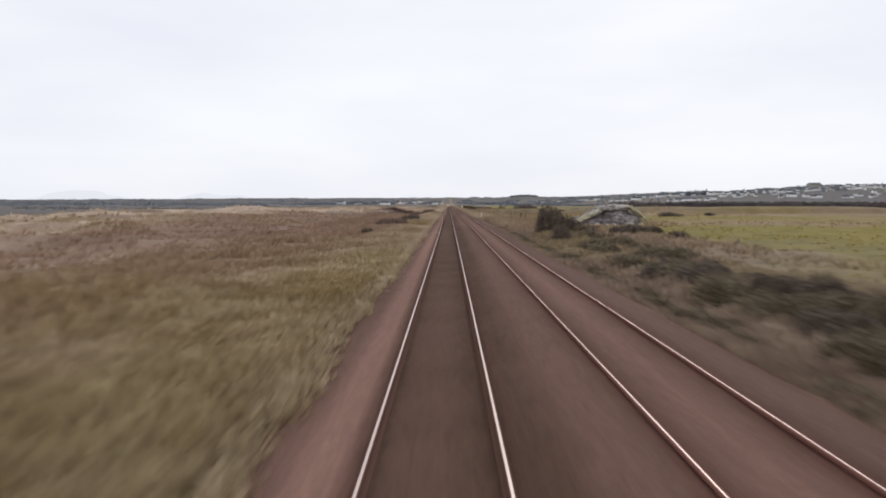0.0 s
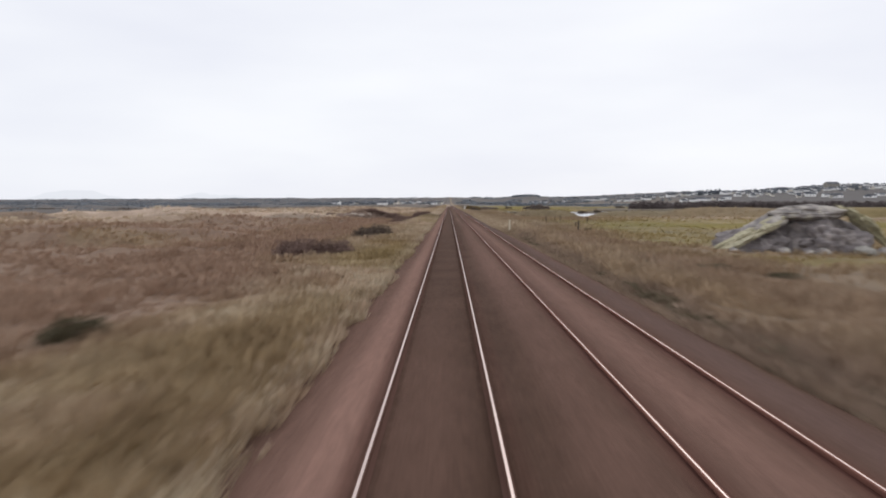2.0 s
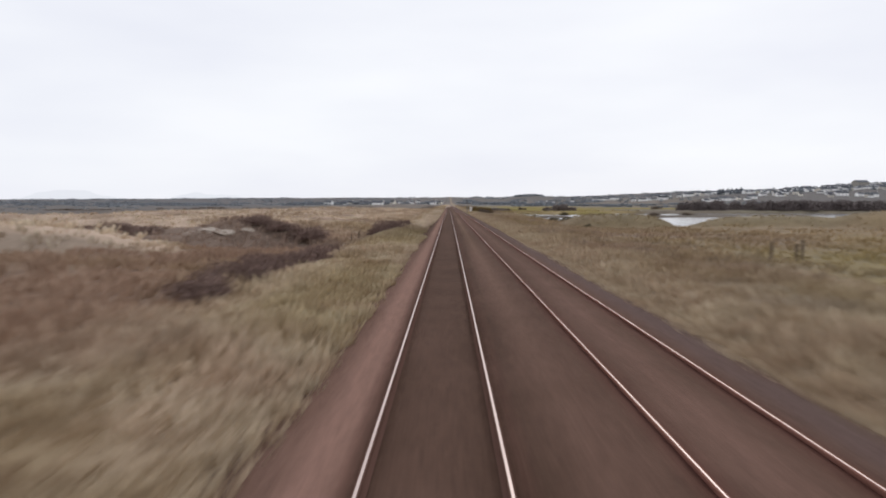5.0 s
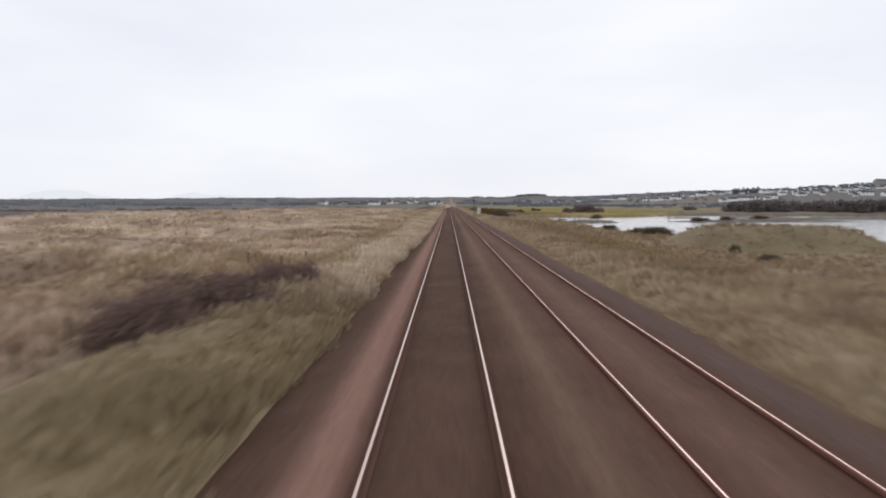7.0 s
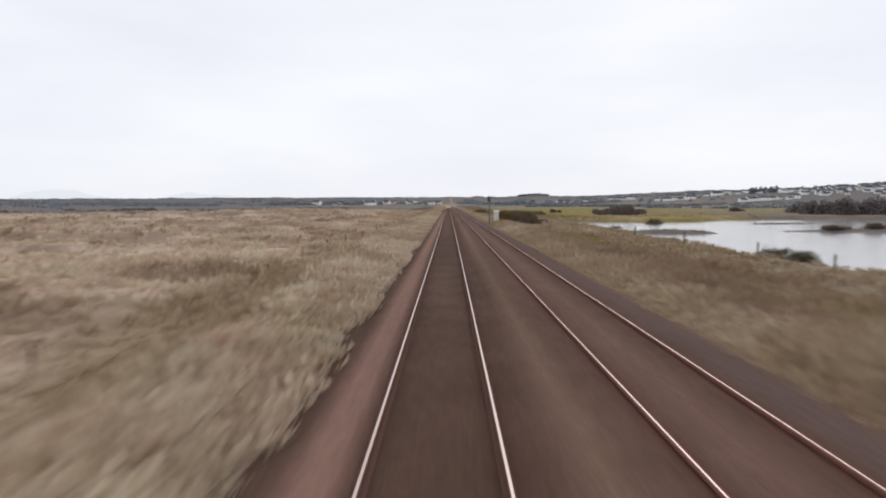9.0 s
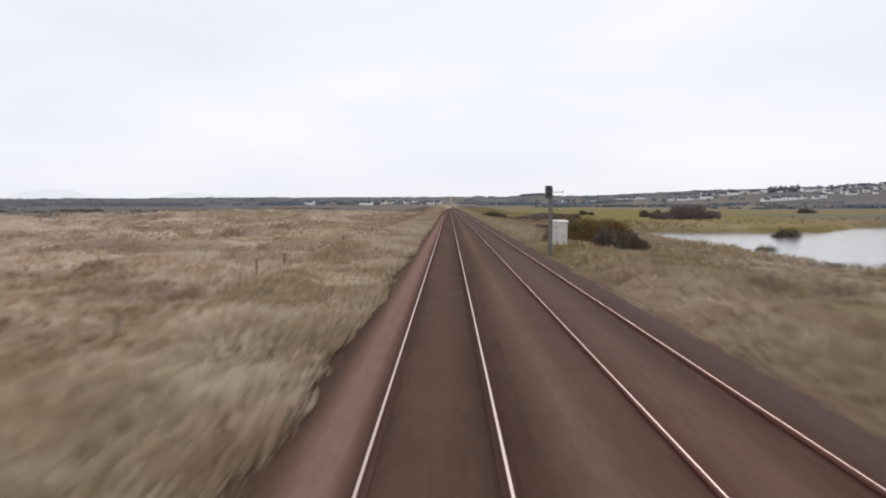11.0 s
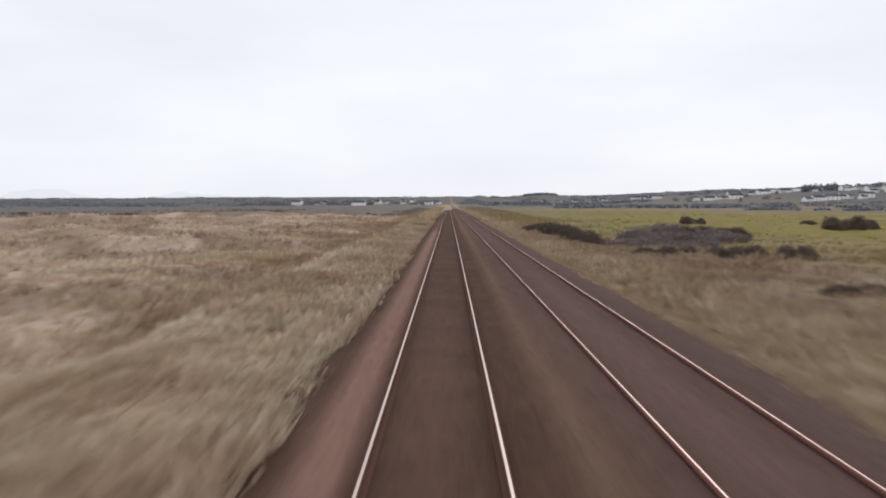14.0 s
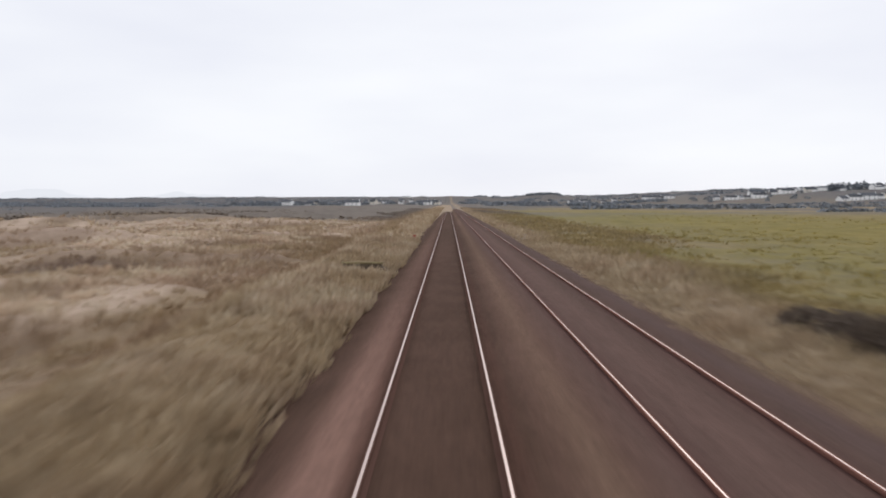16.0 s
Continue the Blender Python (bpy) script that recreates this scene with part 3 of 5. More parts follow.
wob = (fbm(BX / 1.5, BY / 22, 8, 2) - 0.5)
clean = clean * np.where(BX < -0.5, 1 - 0.75 * sm(470, 490, BY), 1.0)
pale = sm(150, 115, BY) * np.interp(BX, [4.3, 4.8, 5.8], [0, 0.22, 0.20]) + 0.12 * sm(36, 20, BY) * np.interp(BX, [4.3, 4.8], [0, 1])
grey = grey * (1 - 0.45 * sm(150, 115, BY)) * (1 - sm(5.0, 6.2, BX + 1.3 * (fbm(BX * 1.5, BY / 2, 18, 3) - 0.5)))
grey = np.maximum(grey, 0.42 * sm(320, 350, BY) * np.interp(BX, [1.9, 2.4, 4.3, 4.8], [0, 1, 1, 0.5]))
clean = np.maximum(clean, 0.42 * sm(208, 190, BY) * np.interp(BX, [-2.5, -2.1, -1.6], [0, 0.75, 1]) * (BX < -1.5))
clean = np.maximum(clean, pale) + sm(175, 120, BY) * np.interp(BX, [1.5, 2.1, 2.45, 2.75, 3.36, 3.8, 4.0], [0, 0.24, 0.12, 0.08, 0.27, 0.20, 0.04])
cov = np.stack([np.clip(clean + wob * 0.35 * (clean > 0.02), 0, 1), np.clip(rust + wob * 0.3 * (rust > 0.02), 0, 1), np.clip(grey, 0, 1), np.clip(0.9 * sm(5.0, 6.3, BX + 1.5 * (fbm(BX * 1.5, BY / 2.4, 17, 3) - 0.5) - 0.35 * sm(195, 215, BY) * sm(330, 300, BY) - 0.75 * sm(145, 125, BY)) + 0.42 * np.interp(BX, [1.4, 1.75, 2.08], [0, 1, 0]) * sm(140, 200, BY) * (0.6 + 0.8 * fbm(BX, BY / 9, 19, 2)), 0, 1)], -1)
bed = new("track_bed", mesh_of("track_bed", np.stack([BX, BY, BZ], -1).reshape(-1, 3), grid_faces(len(bx), len(by)), M_BALLAST, smooth=True, cover=cov.reshape(-1, 4)))
tagged(bed, "bed of brown and pinkish crushed-stone ballast under two tracks", "ballast", kind="structure")

# ---- rails and sleepers ----
HALF = [(0.070, -0.159), (0.070, -0.148), (0.012, -0.128), (0.010, -0.045), (0.034, -0.034), (0.034, -0.010), (0.030, -0.0022), (0.020, 0.0)]


def rail_mesh(band, rust):
    """band: half the width of the bright running surface."""
    HALF[-1] = (band, 0.0)
    PROFILE = HALF + [(-a, b) for a, b in reversed(HALF)]
    n = len(PROFILE)
    v = [(a, y, b) for y in (-120.0, 1500.0) for a, b in PROFILE]
    f = [(i, (i + 1) % n, n + (i + 1) % n, n + i) for i in range(n)]
    slots = [1 if min(PROFILE[i][1], PROFILE[(i + 1) % n][1]) >= -0.0001 else 0 for i in range(n)]
    return mesh_of("rail", v, f, [rust, M_RAIL], slots)


def sleeper_bm():
    bm = bmesh.new()
    box(bm, -1.15, 1.15, -0.13, 0.13, -0.38, -0.186, 0.02)
    for x in (-0.9, 0.6):
        for o in (-0.11, 0.11):
            box(bm, x + 0.15 + o - 0.035, x + 0.15 + o + 0.035, -0.06, 0.06, -0.185, -0.166)
    return bm


RAIL, RAIL_DULL, SLEEPER = rail_mesh(0.0165, M_RUST_DARK), rail_mesh(0.0095, M_RUST), bm_mesh("sleeper", sleeper_bm(), M_SLEEPER)
for cx, cz, what in ((T1, 0.0, "straight railway track with bright worn rail heads on brown ballast"), (T2, RISE, "second parallel railway track, slightly higher, on reddish ballast")):
    track = thing("railway_track", cx, 0, cz, what, "railway track", "parallel tracks")
    for sx in (-0.7525, 0.7525):
        part("rail", RAIL if cx == T1 else RAIL_DULL, None, track, at=(sx, 0, 0))
    for k in range(300):
        part("sleeper", SLEEPER, None, track, at=(0, -2 + 0.65 * k, 0))
    fv, ff = [], []
    for k in range(300, 1180):
        y = -2 + 0.65 * k
        o = len(fv)
        fv += [(a, y + b, c) for c in (-0.38, -0.196) for a, b in ((-1.15, -0.13), (1.15, -0.13), (1.15, 0.13), (-1.15, 0.13))]
        ff += [(o + 4, o + 5, o + 6, o + 7), (o, o + 1, o + 5, o + 4), (o + 2, o + 3, o + 7, o + 6), (o + 1, o + 2, o + 6, o + 5), (o + 3, o, o + 4, o + 7)]
    far = part("sleepers_beyond", mesh_of("sleepers_beyond", fv, ff, M_SLEEPER), None, track)
    tagged(far, kind="stuff")

# ---- shrubs, hedges and far woods ----


def blob_leaves(blobs, n, leaf, aspect, seed):
    """Loose triangles on and in a few lumpy blobs (x, y, z, rx, ry, rz): leaves, or twigs where aspect is high."""
    r = np.random.default_rng(seed)
    b = np.array(blobs)
    w = b[:, 3] * b[:, 4]
    pick = r.choice(len(b), n, p=w / w.sum())
    d = r.normal(size=(n, 3))
    d /= np.linalg.norm(d, axis=1)[:, None]
    d[:, 2] = np.where(d[:, 2] < -0.8, -d[:, 2], d[:, 2])
    rad = 1 - 0.55 * r.random(n) ** 2.2
    rad *= 0.66 + 0.66 * fbm(d[:, 0] * 3 + pick, d[:, 1] * 3 + d[:, 2] * 2, seed % 50, 2)
    c = b[pick, :3] + d * rad[:, None] * b[pick, 3:6]
    a = r.normal(size=(n, 3)) + d * 0.8 + (0, 0, 0.5)
    a /= np.linalg.norm(a, axis=1)[:, None]
    s = np.cross(a, r.normal(size=(n, 3)))
    s /= np.linalg.norm(s, axis=1)[:, None] + 1e-6
    size = leaf * (0.6 + 0.9 * r.random(n))[:, None]
    v = np.stack([c - s * size * 0.5, c + s * size * 0.5, c + a * size * aspect], 1).reshape(-1, 3)
    v[:, 2] = np.maximum(v[:, 2], -0.1)
    return v, np.arange(3 * n).reshape(-1, 3)


def lumps(rx, ry, h, count, seed):
    r = np.random.default_rng(seed)
    out = [(0, 0, h * 0.30, rx * 0.62, ry * 0.62, h * 0.55)]
    for k in range(count):
        a, q = r.random() * 6.283, 0.35 + 0.4 * r.random()
        s = 0.30 + 0.25 * r.random()
        hh = h * (0.5 + 0.5 * r.random()) * (1.15 - 0.5 * q)
        out.append((math.cos(a) * q * rx, math.sin(a) * q * ry, hh * 0.42, s * rx, s * ry, hh * 0.58))
    return out


def shrub_thing(name, rx, ry, h, mat, label, category, n=2600, leaf=0.09, aspect=1.6, seed=1, count=9, group=""):
    e = thing(name, 0, 0, 0, label, category, group)
    bl = lumps(rx, ry, h, count, seed)
    v, f = blob_leaves(bl, n, leaf, aspect, seed)
    part("foliage", mesh_of("foliage", v, f, mat), None, e)
    bm = bmesh.new()
    r = np.random.default_rng(seed + 5)
    for x, y, z, a, b, c in bl:
        root = (x * 0.25 + r.normal() * 0.06, y * 0.25 + r.normal() * 0.06, -0.15)
        rod(bm, root, (x, y, z), 0.035, 0.012, 5)
        rod(bm, (x * 0.8, y * 0.8, z * 0.8), (x + a * 0.6, y + r.normal() * 0.3 * b, z + c * 0.5), 0.015, 0.005, 4)
    part("branchwork", bm, M_TWIG, e)
    return e


def planted(e, x, y, rz=0.0, scale=(1, 1, 1), sink=0.08, first=False):
    m = pose(x, y, ground_at(x, y) - sink, 0, 0, rz)
    if first:
        e.matrix_basis = m @ Matrix.Diagonal((*scale, 1))
        return e
    c = copy_thing(e, m)
    c.scale = scale
    return c


def plant_all(e, places):
    """places: x, y, turn, wide, high."""
    for k, (x, y, rz, w, h) in enumerate(places):
        planted(e, x, y, rz, (w, w, h), first=False)
    for o in (*e.children_recursive, e):
        bpy.data.objects.remove(o)


prnd = random.Random(11)
# thicket of bare grey scrub along the right verge
for k, lab in enumerate(("grey-brown bare blackthorn bush beside the railway", "tangled grey-brown winter scrub on the verge", "low mixed bramble bush with bare twigs")):
    e = shrub_thing("verge_shrub", 1.35, 1.3, 1.45, (M_GREYSCRUB, M_SCRUB, M_GREYSCRUB)[k], lab, "shrub", 6000, 0.05, 2.6, 40 + k, 11, "thicket along the verge")
    spots = []
    for j in range(24):
        y = -6 + 42 * ((j + prnd.random()) / 24) ** 1.4
        spots.append((7.9 + 4.8 * prnd.random(), y, prnd.random() * 360, 0.6 + 0.45 * prnd.random(), (0.52 + 0.36 * prnd.random()) * (1 - 0.45 * min(1, max(0, (y - 16) / 20)))))
    if k != 1:
        spots += [(9.6 + 4.6 * prnd.random(), 37 + 21 * prnd.random(), prnd.random() * 360, 0.6 + 0.4 * prnd.random(), 0.45 + 0.25 * prnd.random()) for j in range(8)]
    plant_all(e, spots)
e = shrub_thing("dark_shrub", 1.0, 1.0, 1.0, M_HEDGE, "dark evergreen gorse bush in rough grass", "shrub", 5000, 0.04, 2.0, 60, 10, "dark bushes")
plant_all(e, [(11.6, 50.0, 140, 0.7, 0.7), (13.5, 56.0, 33, 0.9, 0.8), (21.2, 246.4, 0, 0.75, 0.7), (24.2, 258.5, 0, 0.5, 0.8), (25.4, 285.6, 30, 1.3, 1.0), (27.3, 286.5, 130, 1.4, 1.0), (26.2, 294.0, 0, 1.1, 1.1),
              (-20.6, 76, 0, 0.45, 0.6), (-9.2, 74, 50, 0.8, 0.75), (27.5, 299, 10, 1.1, 0.9), (26.0, 309, 70, 1.2, 0.9),
              (27.6, 316.5, 45, 1.8, 1.5), (30.5, 322, 45, 1.2, 1.2), (31.0, 383, 80, 1.6, 1.5), (29.5, 291, 300, 1.5, 1.4), (31.5, 287.5, 200, 1.5, 1.2), (29, 345, 0, 1.1, 1.2),
              (46, 409, 0, 1.9, 2.2), (-31, 353, 20, 1.6, 1.2), (15.3, 130.0, 40, 0.55, 0.7), (12.3, 129.0, 80, 0.5, 0.35), (10.0, 89.5, 0, 1.3, 0.45), (12.2, 88.5, 60, 1.3, 0.5), (14.6, 86.5, 60, 0.9, 0.4)])
e = shrub_thing("low_brush", 1.6, 1.6, 1.0, M_PURPLE, "low purple-brown winter bramble patch in dune grass", "shrub", 8000, 0.036, 3.0, 77, 12, "low brambles")
plant_all(e, [(-5.1, 226.0, 10, 0.55, 0.9), (-5.7, 224.4, 60, 0.7, 1.15), (-6.3, 222.6, 200, 0.8, 1.3), (-6.9, 220.7, 120, 0.95, 1.6), (-7.5, 219.2, 300, 0.95, 1.55), (-7.2, 224.6, 20, 0.8, 1.3), (-8.0, 222.4, 70, 0.9, 1.4), (-6.1, 226.8, 250, 0.7, 1.0),
              (-6.9, 99.5, 10, 0.8, 1.15), (-8.2, 98.6, 100, 1.0, 1.35), (-9.6, 99.5, 220, 1.1, 1.25), (-8.4, 167.5, 20, 0.9, 0.9), (-8.1, 170, 90, 1.0, 1.1), (-7.8, 173, 190, 1.0, 1.2), (-7.6, 176.5, 300, 1.0, 1.1), (-7.4, 180.5, 50, 0.9, 1.0), (-7.2, 185, 140, 0.9, 0.9), (12.3, 405, 60, 0.9, 0.8), (14.4, 405.6, 10, 0.95, 0.85), 
              (10.5, 376, 20, 1.2, 1.1), (12.0, 378, 90, 1.3, 1.2), (13.8, 380.5, 190, 1.3, 1.1), (15.5, 384, 10, 1.2, 0.9), (17.5, 387, 40, 1.2, 0.9), (11.6, 427, 40, 0.8, 0.4),
              (-12.5, 203, 0, 1.5, 1.1), (-40, 203.6, 10, 1.1, 0.7), (-37.4, 203.0, 80, 1.2, 0.8), (-34.6, 203.2, 190, 1.2, 0.9), (-32.0, 202.8, 250, 1.2, 0.9), (-29.4, 203.2, 40, 1.2, 0.9), (-26.8, 203.0, 120, 1.1, 0.8), (-17.0, 203.4, 20, 1.1, 0.8), (-14.8, 203.0, 200, 1.1, 0.8)])
e = shrub_thing("bare_thicket", 1.6, 1.6, 1.0, M_GREYPURPLE, "bare purple-grey bramble thicket beyond the field hedge", "thicket", 8000, 0.036, 3.0, 78, 12, "thicket by the hedge")
plant_all(e, [(14.2, 459.0, 0, 0.9, 1.0), (15.6, 458.6, 80, 1.1, 1.1), (17.6, 459, 200, 1.1, 1.0), (19.8, 461, 310, 1.1, 1.0), (22.2, 462, 310, 1.1, 0.9), (17.4, 463.5, 60, 1.1, 1.2), (19.0, 466.5, 160, 1.2, 1.35), (21.4, 467.5, 240, 1.3, 1.4), (24.0, 468.5, 10, 1.3, 1.35), (26.6, 469, 130, 1.3, 1.25), (18.6, 470, 30, 1.2, 1.5), (20.4, 473, 30, 1.3, 1.75), (22.6, 475, 120, 1.4, 1.8), (24.8, 475, 200, 1.4, 1.7), (27, 475, 90, 1.4, 1.5), (29.5, 475, 200, 1.3, 1.3)])
e = shrub_thing("gorse_bush", 1.2, 1.2, 1.55, M_GORSE, "bushy gorse with orange-brown and olive foliage", "gorse", 7000, 0.042, 2.0, 90, 12, "gorse behind the cabinets")
plant_all(e, [(8.5, 369.2, 10, 0.9, 1.3), (9.5, 370.4, 80, 1.05, 1.5), (11.0, 369.0, 160, 1.0, 1.5), (9.9, 372.6, 210, 0.9, 0.9), (12.1, 370.7, 280, 1.1, 1.5), (9.2, 366.2, 40, 0.7, 0.75), (13.2, 371.6, 60, 1.1, 1.55), (14.2, 373.0, 190, 1.1, 1.45), (11.2, 372.6, 20, 1.1, 1.5)])
e = shrub_thing("tall_shrub", 1.2, 1.2, 1.3, M_SCRUB, "tall dark brown bare bush above the verge", "shrub", 7000, 0.042, 2.8, 95, 12, "tall verge bushes")
plant_all(e, [(8.4, 54.7, 20, 0.86, 2.05), (9.2, 55.8, 110, 0.8, 1.75), (10.6, 57.0, 70, 1.0, 1.4), (12.2, 59.0, 70, 1.1, 1.1), (8.5, 48.9, 200, 0.62, 1.1), (23.5, 67, 40, 1.0, 0.75), (19.5, 75.0, 0, 1.1, 0.75), (21.4, 76.2, 60, 1.3, 0.9), (23.6, 76.6, 150, 1.2, 0.75), (16.2, 71.5, 90, 0.9, 0.55), (14.0, 68.5, 220, 0.8, 0.55), (17.8, 80.5, 300, 1.0, 0.6), (13.0, 75.5, 30, 0.8, 0.5), (-6.1, 117.2, 40, 1.0, 1.15), (-7.4, 116.6, 90, 1.0, 1.05), (-6.9, 118.6, 200, 0.8, 0.9)])
e = shrub_thing("verge_bramble", 0.8, 1.1, 0.75, M_GREYSCRUB, "low dark bramble edging the ballast", "bramble", 4000, 0.042, 2.4, 97, 10, "brambles along the ballast")
plant_all(e, [(6.35 + 0.3 * prnd.random() + 0.25 * min(1, k / 60), -7 + 1.35 * k, prnd.random() * 360, 0.6 + 0.3 * prnd.random(), (0.5 + 0.3 * prnd.random()) * (1 - 0.5 * k / 90)) for k in range(90)])
# clipped hedge and thickets round the green field
e = shrub_thing("hedge_bush", 1.3, 1.0, 1.25, M_SCRUB, "dark brown bare hedge bush at the field edge", "hedge", 7000, 0.042, 2.6, 120, 10, "hedge at the field")
plant_all(e, [(float(np.interp(480 - 1.25 * k, [461, 472, 480], [11.9, 9.6, 8.9])), 480 - 1.25 * k, 77 * k, 0.70 + 0.012 * k + 0.1 * math.sin(k * 2.3), 0.60 + 0.70 * math.sin(k * 0.15) + 0.10 * math.sin(k * 3.1)) for k in range(0, 17)] + [(14.6 + 1.3 * k, 430 + 0.5 * (k % 2), 40 * k, 0.7, 0.42) for k in range(3)] + [(12.3 + 1.45 * k, 446.5 + 0.6 * (k % 3), 40 * k, 0.8, 0.6 + 0.03 * k) for k in range(8)] + [(24.5 + 1.7 * k, 473 + 0.8 * (k % 2), 50 * k, 1.2, 1.2) for k in range(4)] + [(10.9, 364.4, 0, 0.85, 1.5), (12.0, 365.2, 60, 0.9, 1.45), (13.2, 366.4, 130, 0.9, 1.2), (14.6, 369, 200, 0.9, 0.8)])
e = shrub_thing("thicket", 4.0, 3.0, 3.4, M_GREYPURPLE, "large purple-grey bare thicket in the green field", "thicket", 14000, 0.10, 2.6, 130, 14, "thickets in the field")
plant_all(e, [(48.5, 471, 0, 0.6, 0.55), (53, 471.5, 60, 0.8, 1.0), (57.0, 472, 120, 0.9, 1.15), (61.5, 473, 200, 0.7, 0.6)])
e = shrub_thing("field_bush", 2.6, 1.6, 1.6, M_SCRUB, "dark scrub clump standing in the green field", "shrub", 6500, 0.085, 2.0, 140, 10, "clumps in the field")
plant_all(e, [(53, 497, 0, 0.75, 1.2), (56.5, 497.5, 90, 0.9, 1.3), (59, 498.5, 40, 0.7, 0.9), (40.8, 519, 20, 0.7, 0.9), (43.4, 519.6, 70, 0.6, 0.7), (62, 520, 30, 0.9, 0.6), (130, 560, 0, 1.5, 1.2),
              (40, 296, 40, 1.0, 0.5), (63, 369, 0, 1.0, 0.5), (70, 369.5, 20, 1.0, 0.6),
              (118, 95, 0, 1.6, 0.9), (90, 394, 0, 1.0, 0.6), (60, 180, 20, 1.6, 0.9), (75, 190, 20, 0.8, 0.6)])


def woods(name, label, areas, mat, seed, tris=26):
    """Far woodland as one mass of clumps. areas: count, x0, x1, y0, y1, height, spread."""
    r = np.random.default_rng(seed)
    vs = []
    for count, x0, x1, y0, y1, h, w in areas:
        x, y = x0 + (x1 - x0) * r.random(count), y0 + (y1 - y0) * r.random(count)
        keep = fbm(x / 45, y / 60, seed, 2) > 0.36
        x, y = x[keep], y[keep]
        n = len(x)
        z, hh = ground_z(x, y), h * (0.55 + 0.75 * r.random(n))
        d = r.normal(size=(n, tris, 3))
        d /= np.linalg.norm(d, axis=2)[..., None]
        d[..., 2] = np.abs(d[..., 2])
        ww = w * (0.6 + 0.8 * r.random(n))
        c = np.stack([x, y, z], -1)[:, None, :] + d * np.stack([ww, ww, hh], -1)[:, None, :] * (0.55 + 0.45 * r.random((n, tris, 1)))
        a = r.normal(size=(n, tris, 3)) + (0, 0, 0.4)
        s = r.normal(size=(n, tris, 3))
        k = (2.2 / math.sqrt(tris)) * np.sqrt(ww * hh)[:, None, None]
        a, s = a / np.linalg.norm(a, axis=2)[..., None] * k, s / np.linalg.norm(s, axis=2)[..., None] * k
        vs.append(np.stack([c - s, c + s, c + a * 1.2], 2).reshape(-1, 3))
    v = np.concatenate(vs)
    ob = new(name, mesh_of(name, v, np.arange(len(v)).reshape(-1, 3), mat))
    return tagged(ob, label, "woodland", kind="stuff")


woods("far_woods", "woods and heath along the horizon, haze put into their blue-grey colour",
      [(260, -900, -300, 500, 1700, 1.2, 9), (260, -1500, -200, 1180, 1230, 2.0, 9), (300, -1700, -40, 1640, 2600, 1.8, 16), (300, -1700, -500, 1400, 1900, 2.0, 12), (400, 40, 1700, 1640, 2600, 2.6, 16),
       (110, 215, 300, 2230, 2290, 3.5, 8)], M_HAZEDTREE, 3, 40)
woods("heath_scrub", "low dark line of heath scrub beyond the straw field", [(300, -420, -22, 628, 640, 0.7, 2.6)], M_SCRUB, 17, 40)
woods("lakeside_woods", "dark brown bare woodland behind the lake",
      [(390, 115, 330, 456, 476, 4.2, 3.0), (240, 126, 330, 480, 520, 4.0, 3.0), (170, 250, 420, 540, 640, 3.4, 4.2)], M_DEEPWOOD, 5, 380)
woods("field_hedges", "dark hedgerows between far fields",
      [(240, 60, 420, 800, 808, 1.6, 3.0), (160, 30, 420, 1010, 1024, 1.3, 4.0), (160, 130, 420, 690, 696, 1.4, 2.5), (140, 250, 256, 560, 800, 1.4, 2.5), (160, 260, 640, 930, 960, 1.3, 4.0), (140, 40, 260, 1240, 1300, 3.0, 6)], M_HAZEDTREE, 8)
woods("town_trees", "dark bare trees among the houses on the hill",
      [(80, 440, 760, 1215, 1450, 6.0, 4.0), (80, 700, 1300, 1300, 1800, 6.5, 5.0), (26, 230, 420, 1100, 1250, 4.0, 3.5), (40, 447, 490, 1222, 1245, 8.0, 4.5)], M_HAZEDTREE, 12, 90)
woods("village_trees", "dark trees round the far village", [(130, -300, -20, 1350, 1500, 5.5, 6.0), (40, 20, 120, 1450, 1560, 4.0, 6.0)], M_HAZEDTREE, 14, 90)

# ---- grass: tufts of blades, as one mass a side ----


